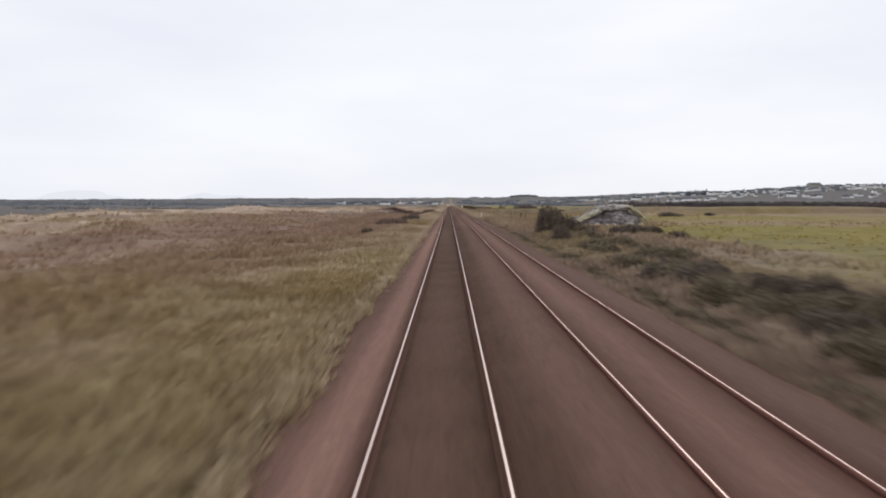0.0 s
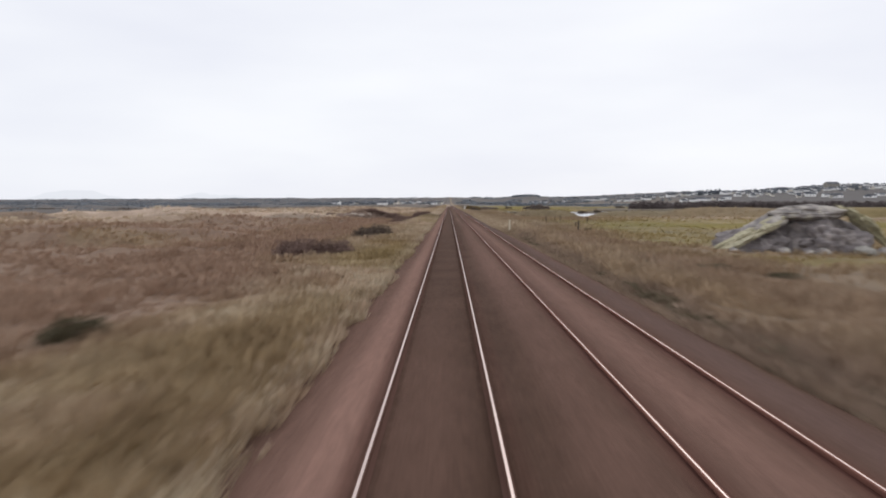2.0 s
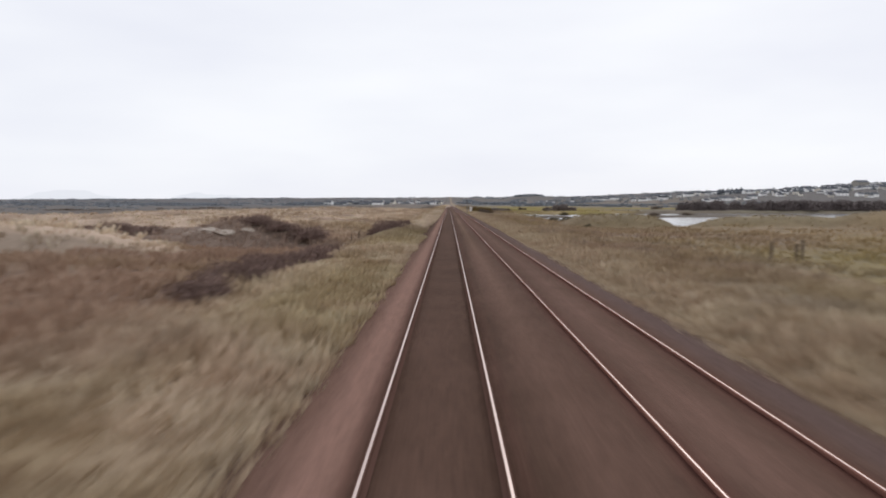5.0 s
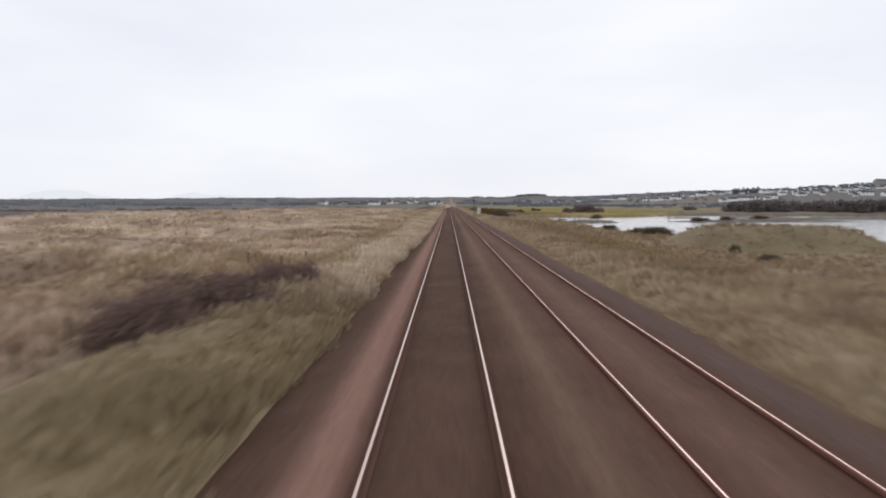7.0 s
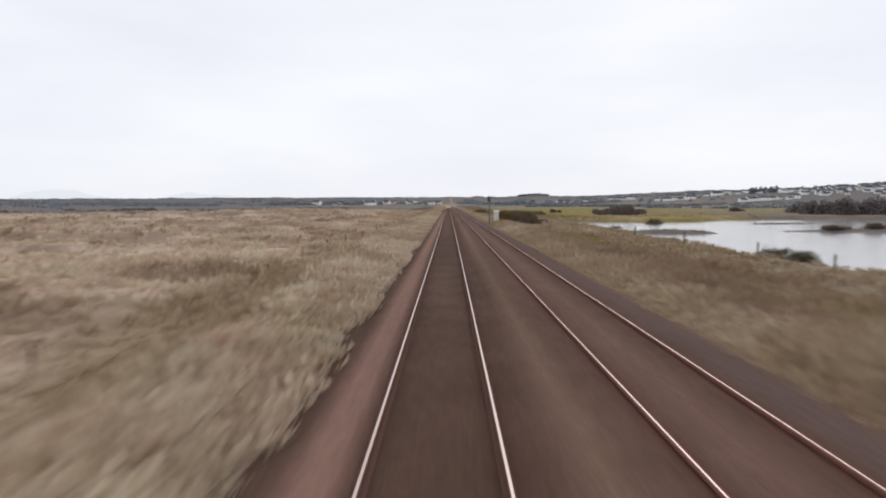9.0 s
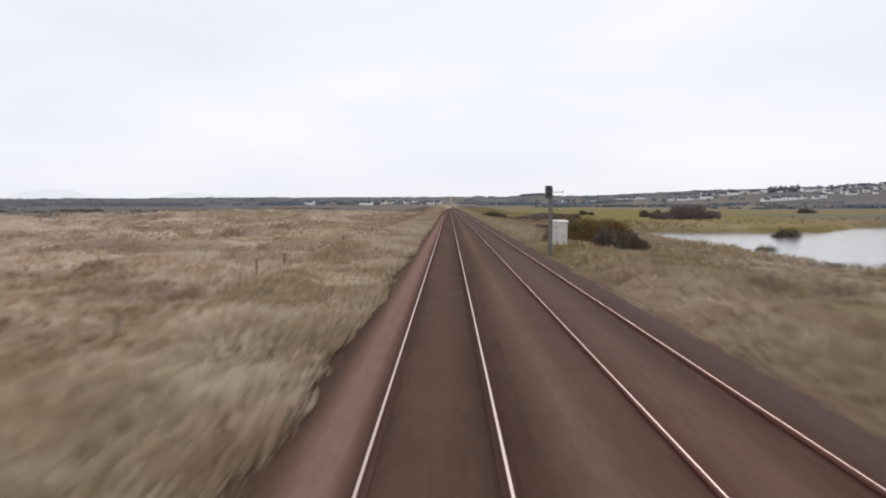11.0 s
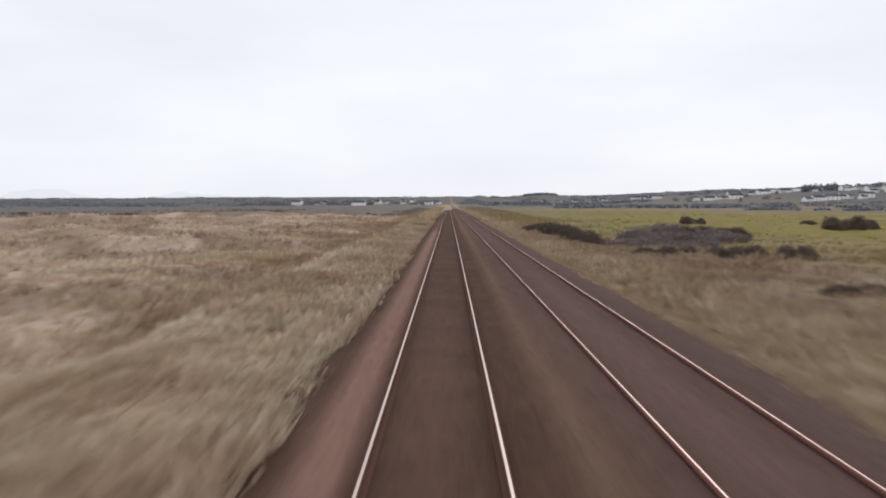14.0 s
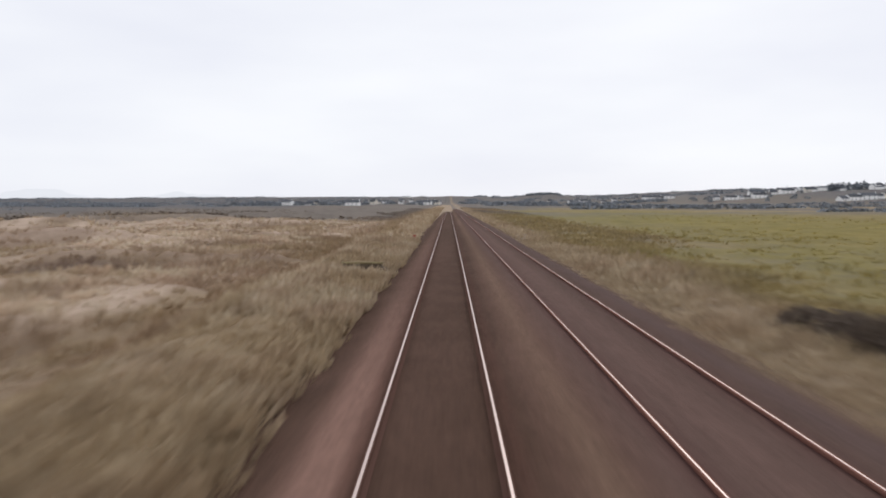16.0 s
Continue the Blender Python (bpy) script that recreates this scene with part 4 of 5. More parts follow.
def grass(name, label, zones, seed):
    """zones: count, x0, x1, y0, y1, blades, height, width."""
    r = np.random.default_rng(seed)
    vs, cs = [], []
    for count, x0, x1, y0, y1, blades, h, w in zones:
        x, y = x0 + (x1 - x0) * r.random(count), y0 + (y1 - y0) * r.random(count)
        lush = fbm(x / 4.5, y / 3.6, 61, 3)
        z, cv = ground_z(x, y), cover_at(x, y)
        edge = fbm(x * 0 + 4.0, y / 2.6, 63, 3)
        z = np.where((x > -3) & (x < 6.65), np.maximum(z, np.interp(x, [-3.0, -1.8, 4.9, 6.65], [-0.6, -0.25, 0.03, -0.48])), z)
        keep = (lush + 0.3 * r.random(count) > 0.34) & (x < -2.12 - 0.24 * sm(0.35, 0.7, edge) - 0.15 * sm(55, 70, y) * sm(130, 120, y) - 0.45 * sm(203, 214, y) * sm(256, 244, y) - 0.22 * sm(435, 450, y)) | (x > 5.2 + 0.7 * r.random(count) ** 2 + 0.35 * sm(0.3, 0.7, edge) * sm(25, 60, y) + 0.45 * sm(195, 215, y) * sm(330, 300, y))
        keep &= ((x < 20) | (z > -1.75)) & ((cv[:, 1] < 0.55) | (x < 13) | (r.random(count) < 0.3))
        x, y, z, cv, lush = x[keep], y[keep], z[keep], cv[keep], lush[keep]
        n = len(x)
        tall = h * (0.45 + 1.25 * np.clip(lush * 1.5 - 0.3, 0, 1)) * (0.7 + 0.6 * r.random(n)) * (1 - 0.55 * cv[:, 1])
        a = r.random((n, blades)) * 6.283
        out = r.random((n, blades)) ** 0.7
        dirn = np.stack([np.cos(a), np.sin(a), np.zeros_like(a)], -1)
        side = np.stack([-np.sin(a + r.normal(size=a.shape)), np.cos(a), np.zeros_like(a)], -1)
        base = np.stack([x, y, z - 0.03], -1)[:, None, :] + dirn * (0.14 + 2.4 * w) * out[..., None]
        hb = tall[:, None] * (0.6 + 0.55 * r.random((n, blades)))
        tip = base + dirn * (0.55 * out * hb)[..., None] + np.stack([0.12 * hb, 0.05 * hb, hb], -1)
        ww = (w * (0.7 + 0.6 * r.random((n, blades))))[..., None]
        fan = (r.random((n, blades)) < 0.6)[..., None]      # most blades spread towards the tip, the rest taper
        low = tip - np.stack([0 * hb, 0 * hb, 0.35 * hb], -1)
        v = np.stack([np.where(fan, base, base - side * ww), np.where(fan, low + side * ww, base + side * ww), np.where(fan, tip - side * ww, tip)], 2)
        vs.append(v.reshape(-1, 3))
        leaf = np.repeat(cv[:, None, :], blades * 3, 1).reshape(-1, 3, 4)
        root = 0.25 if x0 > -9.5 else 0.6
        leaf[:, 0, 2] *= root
        leaf[:, 1, 2] *= np.where(fan.reshape(-1), 0.8, root)      # olive root drying to straw tip; the root colour also carries shade inside the tuft
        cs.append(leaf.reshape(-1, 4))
    v = np.concatenate(vs)
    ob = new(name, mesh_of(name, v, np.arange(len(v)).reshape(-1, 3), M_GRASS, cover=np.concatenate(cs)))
    return tagged(ob, label, "grass", kind="stuff")


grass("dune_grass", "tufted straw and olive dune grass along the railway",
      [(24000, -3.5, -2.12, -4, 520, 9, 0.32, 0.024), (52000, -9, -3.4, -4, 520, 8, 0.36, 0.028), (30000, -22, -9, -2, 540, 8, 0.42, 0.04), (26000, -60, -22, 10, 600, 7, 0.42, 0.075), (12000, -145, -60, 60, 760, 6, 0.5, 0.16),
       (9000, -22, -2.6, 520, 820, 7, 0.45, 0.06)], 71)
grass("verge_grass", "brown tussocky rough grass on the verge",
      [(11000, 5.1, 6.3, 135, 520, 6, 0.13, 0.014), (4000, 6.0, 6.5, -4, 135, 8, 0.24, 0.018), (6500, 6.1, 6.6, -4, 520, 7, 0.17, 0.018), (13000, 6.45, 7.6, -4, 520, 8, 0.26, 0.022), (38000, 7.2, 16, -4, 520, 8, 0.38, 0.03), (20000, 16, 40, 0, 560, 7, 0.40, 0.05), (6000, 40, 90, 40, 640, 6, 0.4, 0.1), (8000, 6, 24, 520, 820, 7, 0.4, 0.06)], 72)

# ---- rock outcrop beside the field ----


def outcrop():
    e = thing("rock_outcrop", 25.5, 106.6, ground_at(25.5, 106.6) - 0.1, "grey rock outcrop with a pale lichened rim in the field", "rock")

    def rock(name, rx, ry, rz, mat, at, seed, rot=0.0, label="", sub=4, rough=0.42, tilt=0.0):
        bm = bmesh.new()
        bmesh.ops.create_icosphere(bm, subdivisions=sub, radius=1.0)
        for v in bm.verts:
            p = v.co.copy()
            d = noise.fractal(p * 1.3 + Vector((seed, 0, 0)), 0.9, 2.0, 5)
            c = noise.cell(p * 2.4 + Vector((0, seed, 0)))
            q = p * (1 + rough * d * 0.5 + 0.08 * c)
            v.co = Vector((q.x * rx, q.y * ry, q.z * rz))
        turn = Matrix.Rotation(radians(rot), 3, 'Z') @ Matrix.Rotation(radians(tilt), 3, 'Y')
        bmesh.ops.rotate(bm, verts=bm.verts, cent=(0, 0, 0), matrix=turn)
        part(name, bm, mat, e, label, at)
    rock("rock_body", 4.3, 3.2, 2.9, M_ROCKDARK, (1.7, 1.2, 0.1), 1.0, rough=0.6)
    rock("rock_body", 3.2, 2.4, 1.7, M_ROCKDARK, (-2.6, 0.9, 0.0), 4.0, rough=0.6)
    rock("rock_face", 2.4, 1.2, 1.3, M_ROCKDARK, (2.0, -1.6, 0.8), 9.0, rough=0.8)
    rock("rock_crest", 2.9, 1.5, 0.6, M_ROCK, (1.4, 0.6, 3.0), 23.0, 6)
    rock("rock_crest", 1.8, 1.2, 0.55, M_ROCK, (-1.9, 0.3, 2.2), 26.0, 6, tilt=-28)
    rock("lichen_rim", 2.5, 0.8, 0.36, M_LICHEN, (-4.5, -0.5, 0.95), 12.0, 4, "yellow-green lichen-covered rock slab", 4, 1.1, tilt=-25)
    rock("lichen_rim", 1.4, 0.7, 0.34, M_LICHEN, (-2.2, -0.5, 2.05), 19.0, 4, "yellow-green lichen-covered rock slab", 4, 1.1, tilt=-30)
    rock("lichen_rim", 1.9, 0.9, 0.4, M_LICHEN, (5.0, -0.5, 2.15), 15.0, -8, "yellow-green lichen-covered rock slab", 4, 1.1, tilt=42)
    for k, (x, y, s) in enumerate(((2.9, -3.9, 0.62), (-2.0, -2.6, 0.45), (4.9, -2.9, 0.5), (0.6, -3.0, 0.4), (-5.2, -2.0, 0.35), (-0.6, -3.4, 0.3))):
        rock("boulder", s * 1.3, s, s * 0.8, M_ROCK if k else M_CONCRETE, (x, y, 0.35), 30.0 + k * 3, k * 40, "", 2)


outcrop()


def sand_rock(x, y, s, seed):
    e = thing("dune_rock", x, y, ground_at(x, y) - 0.1, "pale sandy rock showing through the dune", "rock", "rocks in the dunes")
    bm = bmesh.new()
    bmesh.ops.create_icosphere(bm, subdivisions=3, radius=1.0)
    for v in bm.verts:
        d = noise.fractal(v.co * 1.6 + Vector((seed, 0, 0)), 0.9, 2.0, 4)
        v.co = Vector((v.co.x * 1.5, v.co.y, v.co.z * 0.55)) * s * (1 + 0.35 * d)
    part("stone", bm, M_SANDSTONE, e)


for k, (x, y, s) in enumerate(((-19.0, 201.3, 0.6), (-20.6, 201.8, 0.7), (-24.0, 199.0, 0.75), (-17.4, 202.0, 0.45), (-22.2, 202.4, 0.5), (49.0, 201.0, 0.35), (51.5, 202.0, 0.5))):
    sand_rock(x, y, s, k * 7.0)

# ---- lineside posts and fences ----


def post_thing(name, w, h, mat, label, group):
    e = thing(name, 0, 0, 0, label, "post", group)
    bm = bmesh.new()
    box(bm, -w / 2, w / 2, -w / 2, w / 2, -0.3, h, w * 0.12)
    for v in bm.verts:
        if v.co.z > h * 0.5:
            v.co.x += 0.03 * h
    part("shaft", bm, mat, e)
    bm = bmesh.new()
    box(bm, -w * 0.45 + 0.03 * h, w * 0.45 + 0.03 * h, -w * 0.45, w * 0.45, h, h + 0.025, 0.006)
    part("top", bm, mat, e)
    return e


e = post_thing("marker_post", 0.16, 1.15, M_POSTWHITE, "cream-white concrete lineside marker post", "")
planted(e, 6.33, 125.2, sink=-0.2, first=True)
e = post_thing("fence_post", 0.13, 1.25, M_WOOD, "weathered dark wooden fence post in rough grass", "fence posts")
rp = random.Random(4)
posts = [(14.4, 130.6, 5, 1.5, 1.15), (15.2, 160.0, 0, 1, 0.9), (18.5, 182.5, 9, 1, 1.0), (20.3, 183.2, 4, 1, 0.9), (24.2, 172.5, 4, 1.1, 1.0), (21.6, 185.0, 4, 1, 1.0), (17.2, 146.5, 30, 1, 0.7)]
posts += [(23.2, 300.3, 0, 0.8, 1.0), (23.6, 311.0, 10, 0.8, 1.0), (23.9, 327.5, 5, 0.9, 1.05), (24.2, 346.0, 0, 0.9, 1.1), (23.0, 287.0, 0, 0.8, 0.8)]
posts += [(-10.2 + 0.3 * rp.random(), 214 + 3.1 * k + rp.random(), rp.random() * 30, 0.62, 0.6 + 0.35 * rp.random()) for k in range(68) if rp.random() < (0.65 if k < 10 else 0.2)]
plant_all(e, posts)


# ---- low culvert walls beside the left cess ----


def culvert(x, y, w, h, gap, label):
    """Two low parapets across a ditch, each with a coping, and short wing walls."""
    z = ground_at(x + w / 2, y)
    e = thing("culvert", x, y, z, label, "culvert", "culverts", -4)
    for s in ((-1, 1) if gap else (0,)):
        o = s * gap / 2
        bm = bmesh.new()
        box(bm, -w / 2, w / 2, o - 0.14, o + 0.14, -0.7, h, 0.03)
        head = part("headwall", bm, M_WOOD, e)
        bm = bmesh.new()
        box(bm, -w / 2 - 0.06, w / 2 + 0.06, o - 0.19, o + 0.19, h, h + 0.08, 0.025)
        part("coping", bm, M_MOSSY if not gap else M_WOOD, head, "" if gap else "mossy olive-brown coping")
        for q in (-1, 1):
            bm = bmesh.new()
            box(bm, q * w / 2 - 0.1, q * w / 2 + 0.1, o + 0.14, o + 0.7, -0.6, h * 0.6, 0.03)
            part("wing_wall", bm, M_WOOD, head)


M_MOSSY = material("mossy_old_timber", ((0.21, 0.165, 0.085), (0.32, 0.26, 0.13), (0.14, 0.105, 0.065)), 3, 30, 0.95, 0.5)
culvert(-4.35, 129.2, 1.75, 0.16, 4.2, "low dark brown parapets of a culvert beside the track")
culvert(-3.75, 493.5, 1.8, 0.48, 0, "low mossy brown culvert parapet beside the track")
e = thing("marker_board", -2.75, 519.5, ground_at(-2.75, 519.5), "small red marker board on a stake by the ballast", "marker")
bm = bmesh.new()
box(bm, -0.03, 0.03, -0.03, 0.03, -0.2, 0.5, 0.006)
part("stake", bm, M_WOOD, e)
M_RED = material("faded_red_paint", ((0.28, 0.05, 0.04), (0.36, 0.08, 0.06)), 5, 30, 0.7)
bm = bmesh.new()
box(bm, -0.13, 0.13, -0.045, -0.03, 0.34, 0.58, 0.006)
part("board", bm, M_RED, e, "faded red board")

# ---- equipment cabinets ----


def cabinet(x, y, z, w, d, h, doors, label):
    e = thing("equipment_cabinet", x, y, z, label, "cabinet", "trackside cabinets")
    bm = bmesh.new()
    box(bm, -w / 2 - 0.08, w / 2 + 0.08, -d / 2 - 0.08, d / 2 + 0.08, -0.4, 0.10, 0.02)
    part("plinth", bm, M_CONCRETE, e, "grey concrete plinth")
    bm = bmesh.new()
    box(bm, -w / 2, w / 2, -d / 2, d / 2, 0.10, h, 0.015)
    body = part("body", bm, M_WHITE, e)
    bm = bmesh.new()
    r = bmesh.ops.create_cube(bm, size=1.0, matrix=Matrix.Translation((0, 0, h + 0.055)) @ Matrix.Diagonal((w + 0.14, d + 0.16, 0.11, 1)))
    for v in r["verts"]:
        if v.co.z > h + 0.05:
            v.co.x *= 0.93
            v.co.y *= 0.9
    bmesh.ops.bevel(bm, geom=list(bm.edges), offset=0.012, segments=2, affect='EDGES')
    part("lid", bm, M_LID, e, "bright white overhanging lid")
    for k in range(doors):
        x0, x1 = (-0.5 + k / doors) * (w - 0.06) + 0.008, (-0.5 + (k + 1) / doors) * (w - 0.06) - 0.008
        bm = bmesh.new()
        box(bm, x0, x1, -d / 2 - 0.022, -d / 2 - 0.002, 0.17, h - 0.06, 0.006)
        door = part("door", bm, M_WHITE, e)
        hx = (x0 + x1) / 2 if doors == 1 else (x1 - 0.06 if k == 0 else x0 + 0.06)
        bm = bmesh.new()
        box(bm, hx - 0.05, hx + 0.05, -d / 2 - 0.05, -d / 2 - 0.022, h * 0.44, h * 0.48, 0.005)
        part("handle", bm, M_DARKGREY, door, "dark grey handle")
        if k == 0 and doors > 1:
            for vz in (0.26, h - 0.42):
                bm = bmesh.new()
                for q in range(3):
                    box(bm, x0 + 0.08, x0 + 0.24, -d / 2 - 0.030, -d / 2 - 0.022, vz + 0.035 * q, vz + 0.035 * q + 0.016)
                part("vent", bm, M_STEEL, door, "grey vent slots")


cabinet(7.45, 362.62, ground_at(7.45, 362.62), 0.78, 0.54, 1.64, 2, "broad white metal equipment cabinet on a concrete plinth")
cabinet(7.46, 361.12, ground_at(7.46, 361.12) - 0.085, 0.48, 0.44, 1.63, 1, "white metal equipment cabinet with overhanging lid")

# ---- colour-light signal ----


def signal(x, y):
    z = ground_at(x, y)
    top = 3.80 - z
    e = thing("railway_signal", x, y, z, "dark grey railway signal head on a steel post", "signal")
    bm = bmesh.new()
    box(bm, -0.2, 0.2, -0.2, 0.2, -0.4, 0.06, 0.03)
    part("base", bm, M_DARKGREY, e)
    bm = bmesh.new()
    rod(bm, (0, 0, 0.06), (0, 0, top - 0.15), 0.125, 0.125, 20)
    rod(bm, (0, 0, 0.06), (0, 0, 0.10), 0.2, 0.2, 20)
    part("post", bm, M_POST, e, "grey steel post")
    bm = bmesh.new()
    box(bm, -0.33, 0.06, -0.19, 0.06, top - 0.7, top, 0.03)
    head = part("head", bm, M_DARKGREY, e)
    bm = bmesh.new()
    box(bm, -0.34, 0.07, -0.205, -0.195, top - 0.71, top + 0.005, 0.004)
    part("backboard", bm, M_DARKGREY, head)
    for k in range(2):
        zc = top - 0.19 - 0.30 * k
        bm = bmesh.new()
        rod(bm, (-0.14, -0.206, zc), (-0.14, -0.216, zc), 0.09, 0.09, 20)
        part("lens", bm, M_LENS, head, "unlit dark lens")
        bm = bmesh.new()
        for q in range(9):
            a0, a1 = radians(10 + 160 * q / 9), radians(10 + 160 * (q + 1) / 9)
            p = [(-0.14 + 0.105 * math.cos(a), yy, zc + 0.105 * math.sin(a)) for a, yy in ((a0, -0.206), (a1, -0.206), (a1, -0.40), (a0, -0.40))]
            bm.faces.new([bm.verts.new(c) for c in p])
        bmesh.ops.remove_doubles(bm, verts=bm.verts, dist=0.001)
        bmesh.ops.solidify(bm, geom=list(bm.faces), thickness=0.006)
        part("hood", bm, M_DARKGREY, head, "curved black hood")
    bm = bmesh.new()
    rod(bm, (0.04, -0.02, top - 0.38), (0.72, -0.02, top - 0.36), 0.018, 0.018, 8)
    rod(bm, (0.72, -0.02, top - 0.44), (0.72, -0.02, top - 0.26), 0.018, 0.018, 8)
    part("arm", bm, M_DARKGREY, e, "thin side arm")


signal(6.13, 357.8)

# ---- houses ----


def house(name, w, d, h, pitch, wall, label, group, storeys):
    e = thing(name, 0, 0, 0, label, "house", group)
    bm = bmesh.new()
    box(bm, -w / 2, w / 2, -d / 2, d / 2, -1.5, h)
    g0 = [bm.verts.new((s * w / 2, y, z)) for s in (-1, 1) for y, z in ((-d / 2, h), (d / 2, h), (0, h + pitch))]
    bm.faces.new(g0[:3]), bm.faces.new(g0[3:])
    part("wall", bm, wall, e)
    bm = bmesh.new()
    for s in (-1, 1):
        a = [(-w / 2 - 0.3, s * (d / 2 + 0.35), h - 0.12), (w / 2 + 0.3, s * (d / 2 + 0.35), h - 0.12), (w / 2 + 0.3, 0, h + pitch + 0.12), (-w / 2 - 0.3, 0, h + pitch + 0.12)]
        bm.faces.new([bm.verts.new(c) for c in (a if s < 0 else a[::-1])])
    bmesh.ops.remove_doubles(bm, verts=bm.verts, dist=0.001)
    bmesh.ops.solidify(bm, geom=list(bm.faces), thickness=0.15)
    roof = part("roof", bm, M_SLATE, e, "grey slate roof")
    bm = bmesh.new()
    box(bm, w / 2 - 1.1, w / 2 - 0.3, -0.4, 0.4, h + pitch * 0.5, h + pitch + 0.9)
    part("chimney", bm, wall, roof)
    for k in range(storeys):
        for q in (-0.3, 0.0, 0.3):
            if k == 0 and q == 0.0:
                continue
            bm = bmesh.new()
            box(bm, q * w - 0.6, q * w + 0.6, -d / 2 - 0.03, -d / 2 + 0.05, 1.0 + 2.7 * k, 2.2 + 2.7 * k)
            part("window", bm, M_WINDOW, e)
    bm = bmesh.new()
    box(bm, -0.5, 0.5, -d / 2 - 0.03, -d / 2 + 0.05, 0.05, 2.1)
    part("door", bm, M_SLATE, e)
    return e


rh = random.Random(21)
KINDS = [house("house", 10, 7, 5.2, 2.6, M_RENDER, "white rendered two-storey house with slate roof", "houses of the hill town", 2),
         house("house", 13, 7, 3.0, 2.8, M_RENDER, "long white bungalow with slate roof", "houses of the hill town", 1),
         house("house", 9, 8, 5.4, 3.0, M_CREAM, "cream rendered house with slate roof", "houses of the hill town", 2),
         house("house", 20, 8, 5.4, 3.0, M_RENDER, "white terrace of houses with slate roof", "houses of the hill town", 2)]


def settle(x, y, kind, turn):
    c = copy_thing(KINDS[kind], pose(x, y, ground_at(x, y) - 0.2, 0, 0, turn))
    k = rh.uniform(0.55, 0.85) if x > 120 else rh.uniform(0.7, 1.05)
    c.scale = (k, k, k)
    return c


for k in range(150):
    u = rh.random()
    x = 450 + 560 * u ** 1.3
    y = 1185 + 70 * u + 200 * rh.random() ** 1.3
    settle(x, y, rh.choice((0, 0, 0, 1, 2, 2, 2, 3)), rh.choice((-35, -25, -15, 0, 65)) + rh.uniform(-10, 10))
for k in range(40):
    settle(470 + 330 * rh.random() ** 1.2, 1095 + 100 * rh.random(), rh.choice((0, 0, 1, 2, 3)), rh.uniform(-40, 40))
for x, y, kd in ((372, 1072, 3), (388, 1078, 3), (402, 1083, 0), (414, 1090, 2), (424, 1084, 1), (438, 1100, 3), (358, 1066, 1), (300, 1168, 3), (312, 1172, 0), (322, 1180, 1), (334, 1176, 3), (290, 1180, 0),
                 (345, 1190, 2), (284, 1408, 3), (296, 1415, 0), (306, 1420, 1), (316, 1424, 3), (326, 1430, 0), (240, 1420, 0), (228, 1432, 1), (200, 1440, 3), (180, 1436, 0), (150, 1440, 2), (360, 1240, 3), (380, 1236, 0),
                 (400, 1248, 3), (420, 1240, 2), (432, 1250, 0), (352, 1225, 1)):
    settle(x, y, kd, rh.uniform(-30, 30))
for k in range(24):
    x = -16 - 250 * rh.random() ** 1.2
    settle(x, 1375 + 600 * rh.random() ** 1.5, rh.choice((0, 1, 2, 3)), rh.uniform(-40, 40))
for x, y, kd in ((-133, 1375, 3), (-142, 1378, 1), (-128, 1380, 0), (-36, 1360, 3), (-28, 1366, 0), (-40, 1372, 2)):
    settle(x, y, kd, rh.uniform(-20, 20))
for e in KINDS:
    for o in (*e.children_recursive, e):
        bpy.data.objects.remove(o)


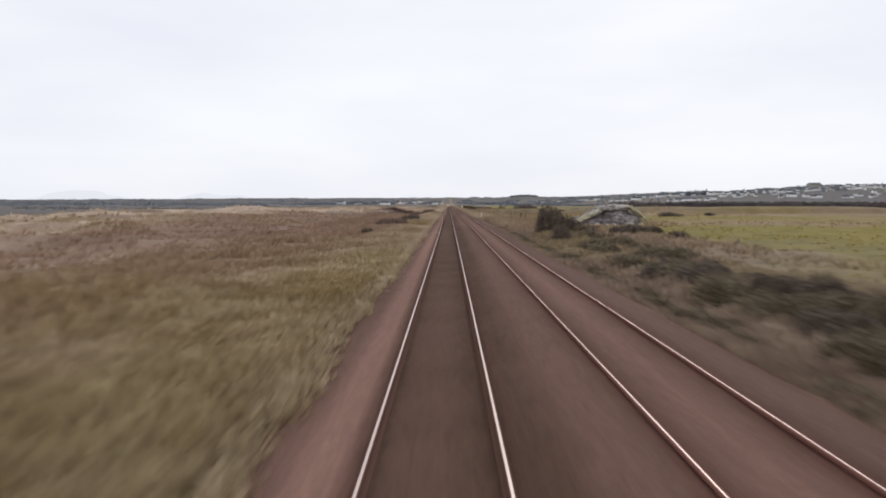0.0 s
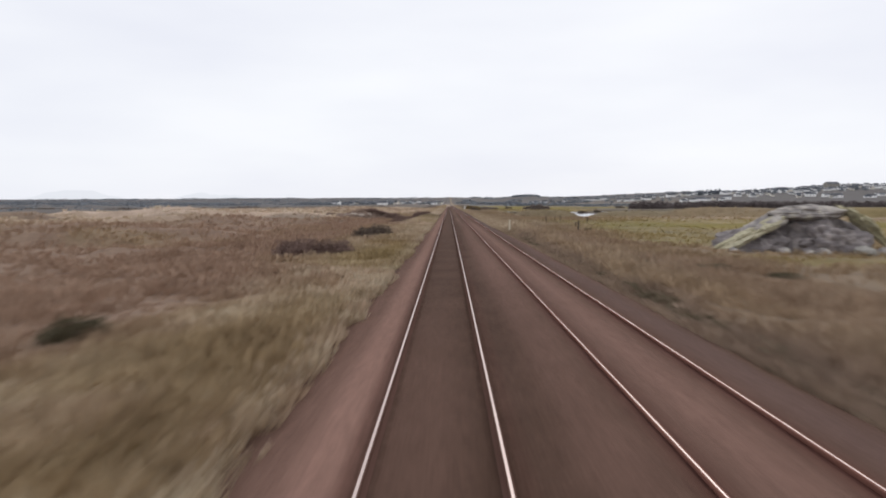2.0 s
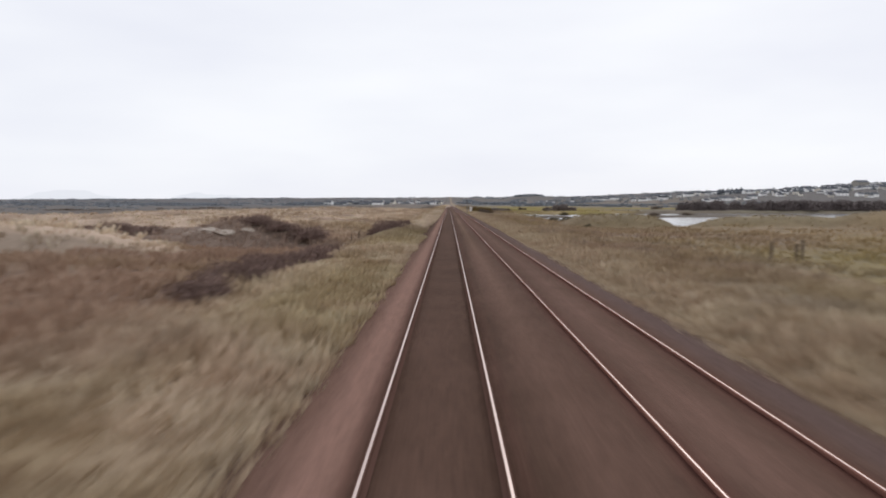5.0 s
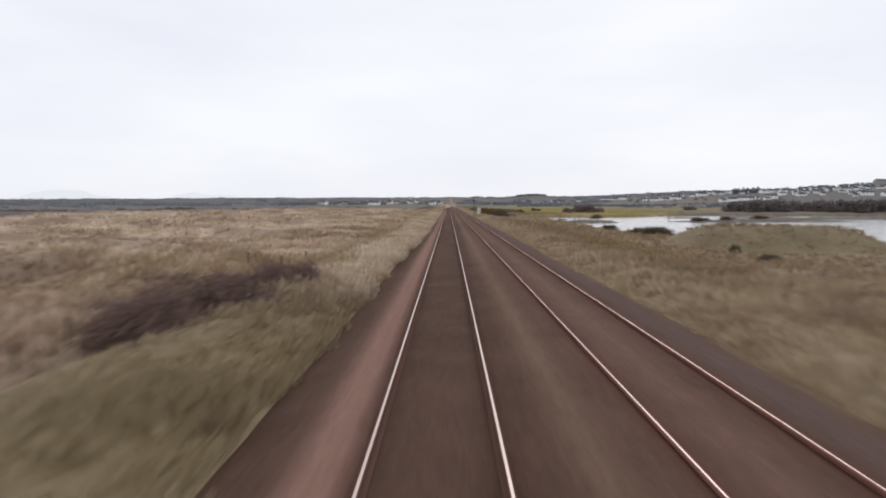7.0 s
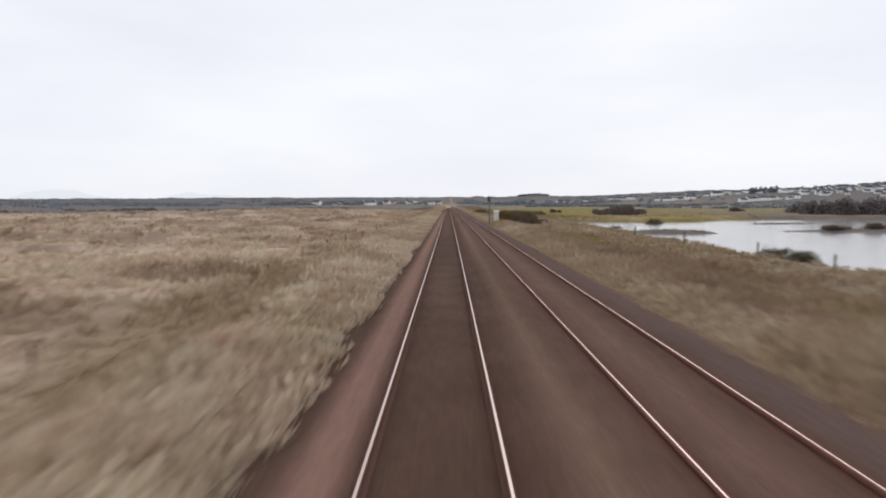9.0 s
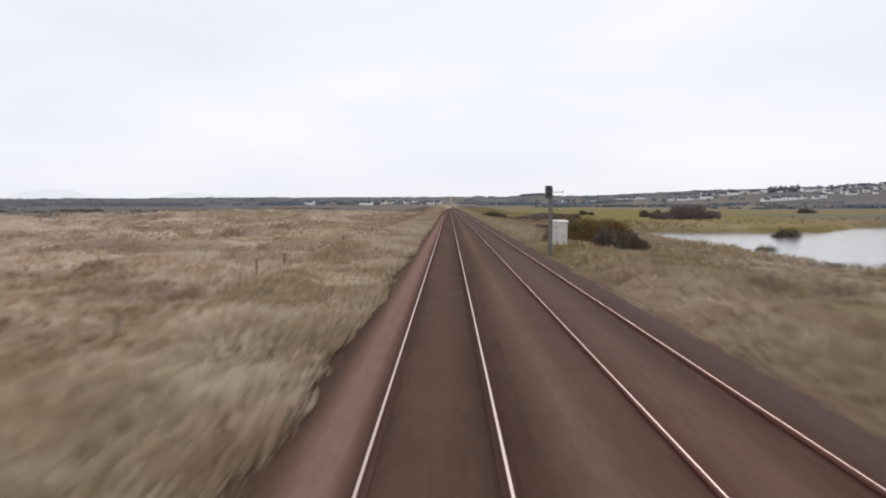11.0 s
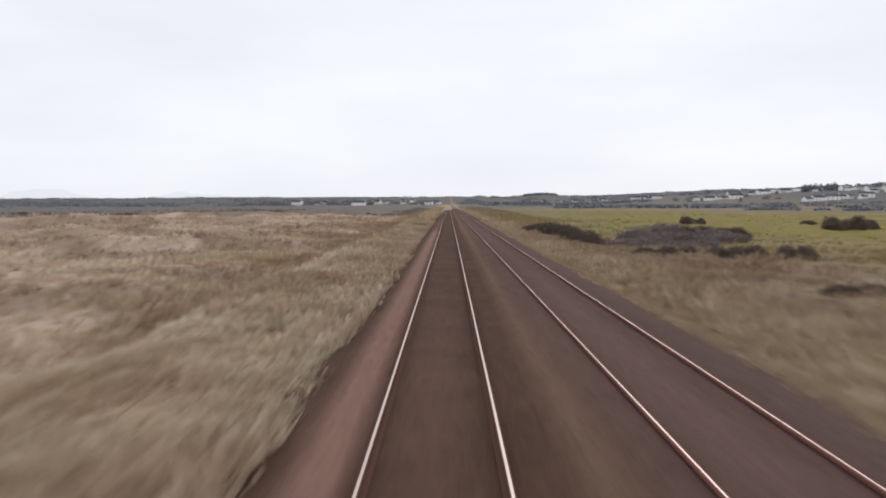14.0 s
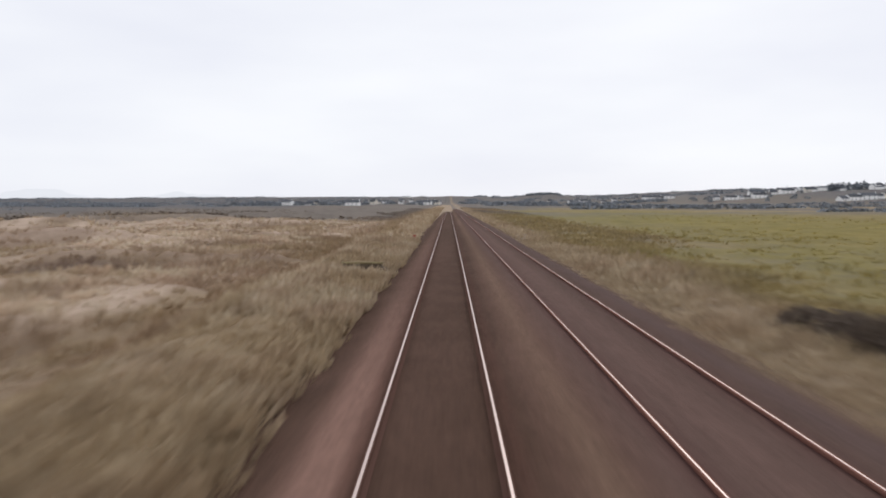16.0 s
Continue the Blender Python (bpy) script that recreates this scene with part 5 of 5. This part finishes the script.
def far_rows(count):
    """Smaller houses further up the hill, joined as one mass of gabled blocks."""
    r = np.random.default_rng(33)
    u = r.random(count)
    x, y = 470 + 620 * u ** 1.2, 1200 + 90 * u + 260 * r.random(count)
    z, a = ground_z(x, y) - 0.3, np.radians(r.choice([-35, -25, -15, 0, 65], count) + r.uniform(-10, 10, count))
    w, d, h, p = r.uniform(3.0, 5.5, count), r.uniform(2.2, 3.0, count), r.uniform(2.4, 4.4, count), r.uniform(1.4, 2.2, count)
    loc = np.array([(-1, -1, 0), (1, -1, 0), (1, 1, 0), (-1, 1, 0), (-1, -1, 1), (1, -1, 1), (1, 1, 1), (-1, 1, 1), (-1, 0, 2), (1, 0, 2)], dtype=float)
    lx, ly = loc[:, 0] * w[:, None], loc[:, 1] * d[:, None]
    lz = np.where(loc[:, 2] == 2, (h + p)[:, None], loc[:, 2] * h[:, None])
    ca, sa = np.cos(a)[:, None], np.sin(a)[:, None]
    v = np.stack([x[:, None] + lx * ca - ly * sa, y[:, None] + lx * sa + ly * ca, z[:, None] + lz], -1)

    quads = np.array([(0, 1, 5, 4), (1, 2, 6, 5), (2, 3, 7, 6), (3, 0, 4, 7), (4, 5, 9, 8), (6, 7, 8, 9)])
    tris = np.array([(5, 6, 9), (7, 4, 8)])
    o = (np.arange(count) * 10)[:, None, None]
    q = (quads[None] + o).reshape(-1, 4)
    q = np.concatenate([q[:, [0, 1, 2]], q[:, [0, 2, 3]], (tris[None] + o).reshape(-1, 3)])
    one = np.tile([0, 0, 0, 0, 1, 1], count)
    slots = np.concatenate([one, one, np.zeros(2 * count, dtype=int)])
    ob = new("far_houses", mesh_of("far_houses", v.reshape(-1, 3), q, [M_RENDER, M_SLATE], slots))
    tagged(ob, "dense rows of small white houses with slate roofs on the hill", "houses", kind="stuff")


far_rows(260)
e = house("hotel", 26, 12, 10.5, 3.5, M_CONCRETE, "tall grey building on the crest of the town", "", 3)
e.matrix_basis = pose(718, 1302, ground_at(718, 1302) - 0.3, 0, 0, 15)

# ---- mountain backdrop: flat glowing sheets, cloud haze put into their colour ----
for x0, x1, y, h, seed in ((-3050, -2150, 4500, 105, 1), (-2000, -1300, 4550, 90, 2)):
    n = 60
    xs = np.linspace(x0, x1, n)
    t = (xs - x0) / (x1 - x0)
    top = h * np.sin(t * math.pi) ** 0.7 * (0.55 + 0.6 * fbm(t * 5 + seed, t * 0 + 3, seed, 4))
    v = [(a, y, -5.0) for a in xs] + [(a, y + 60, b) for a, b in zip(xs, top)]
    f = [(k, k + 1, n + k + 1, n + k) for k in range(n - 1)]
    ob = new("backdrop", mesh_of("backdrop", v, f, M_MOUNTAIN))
    tagged(ob, "glowing pale blue-grey mountain backdrop with cloud haze in its colour", "mountains", kind="structure")
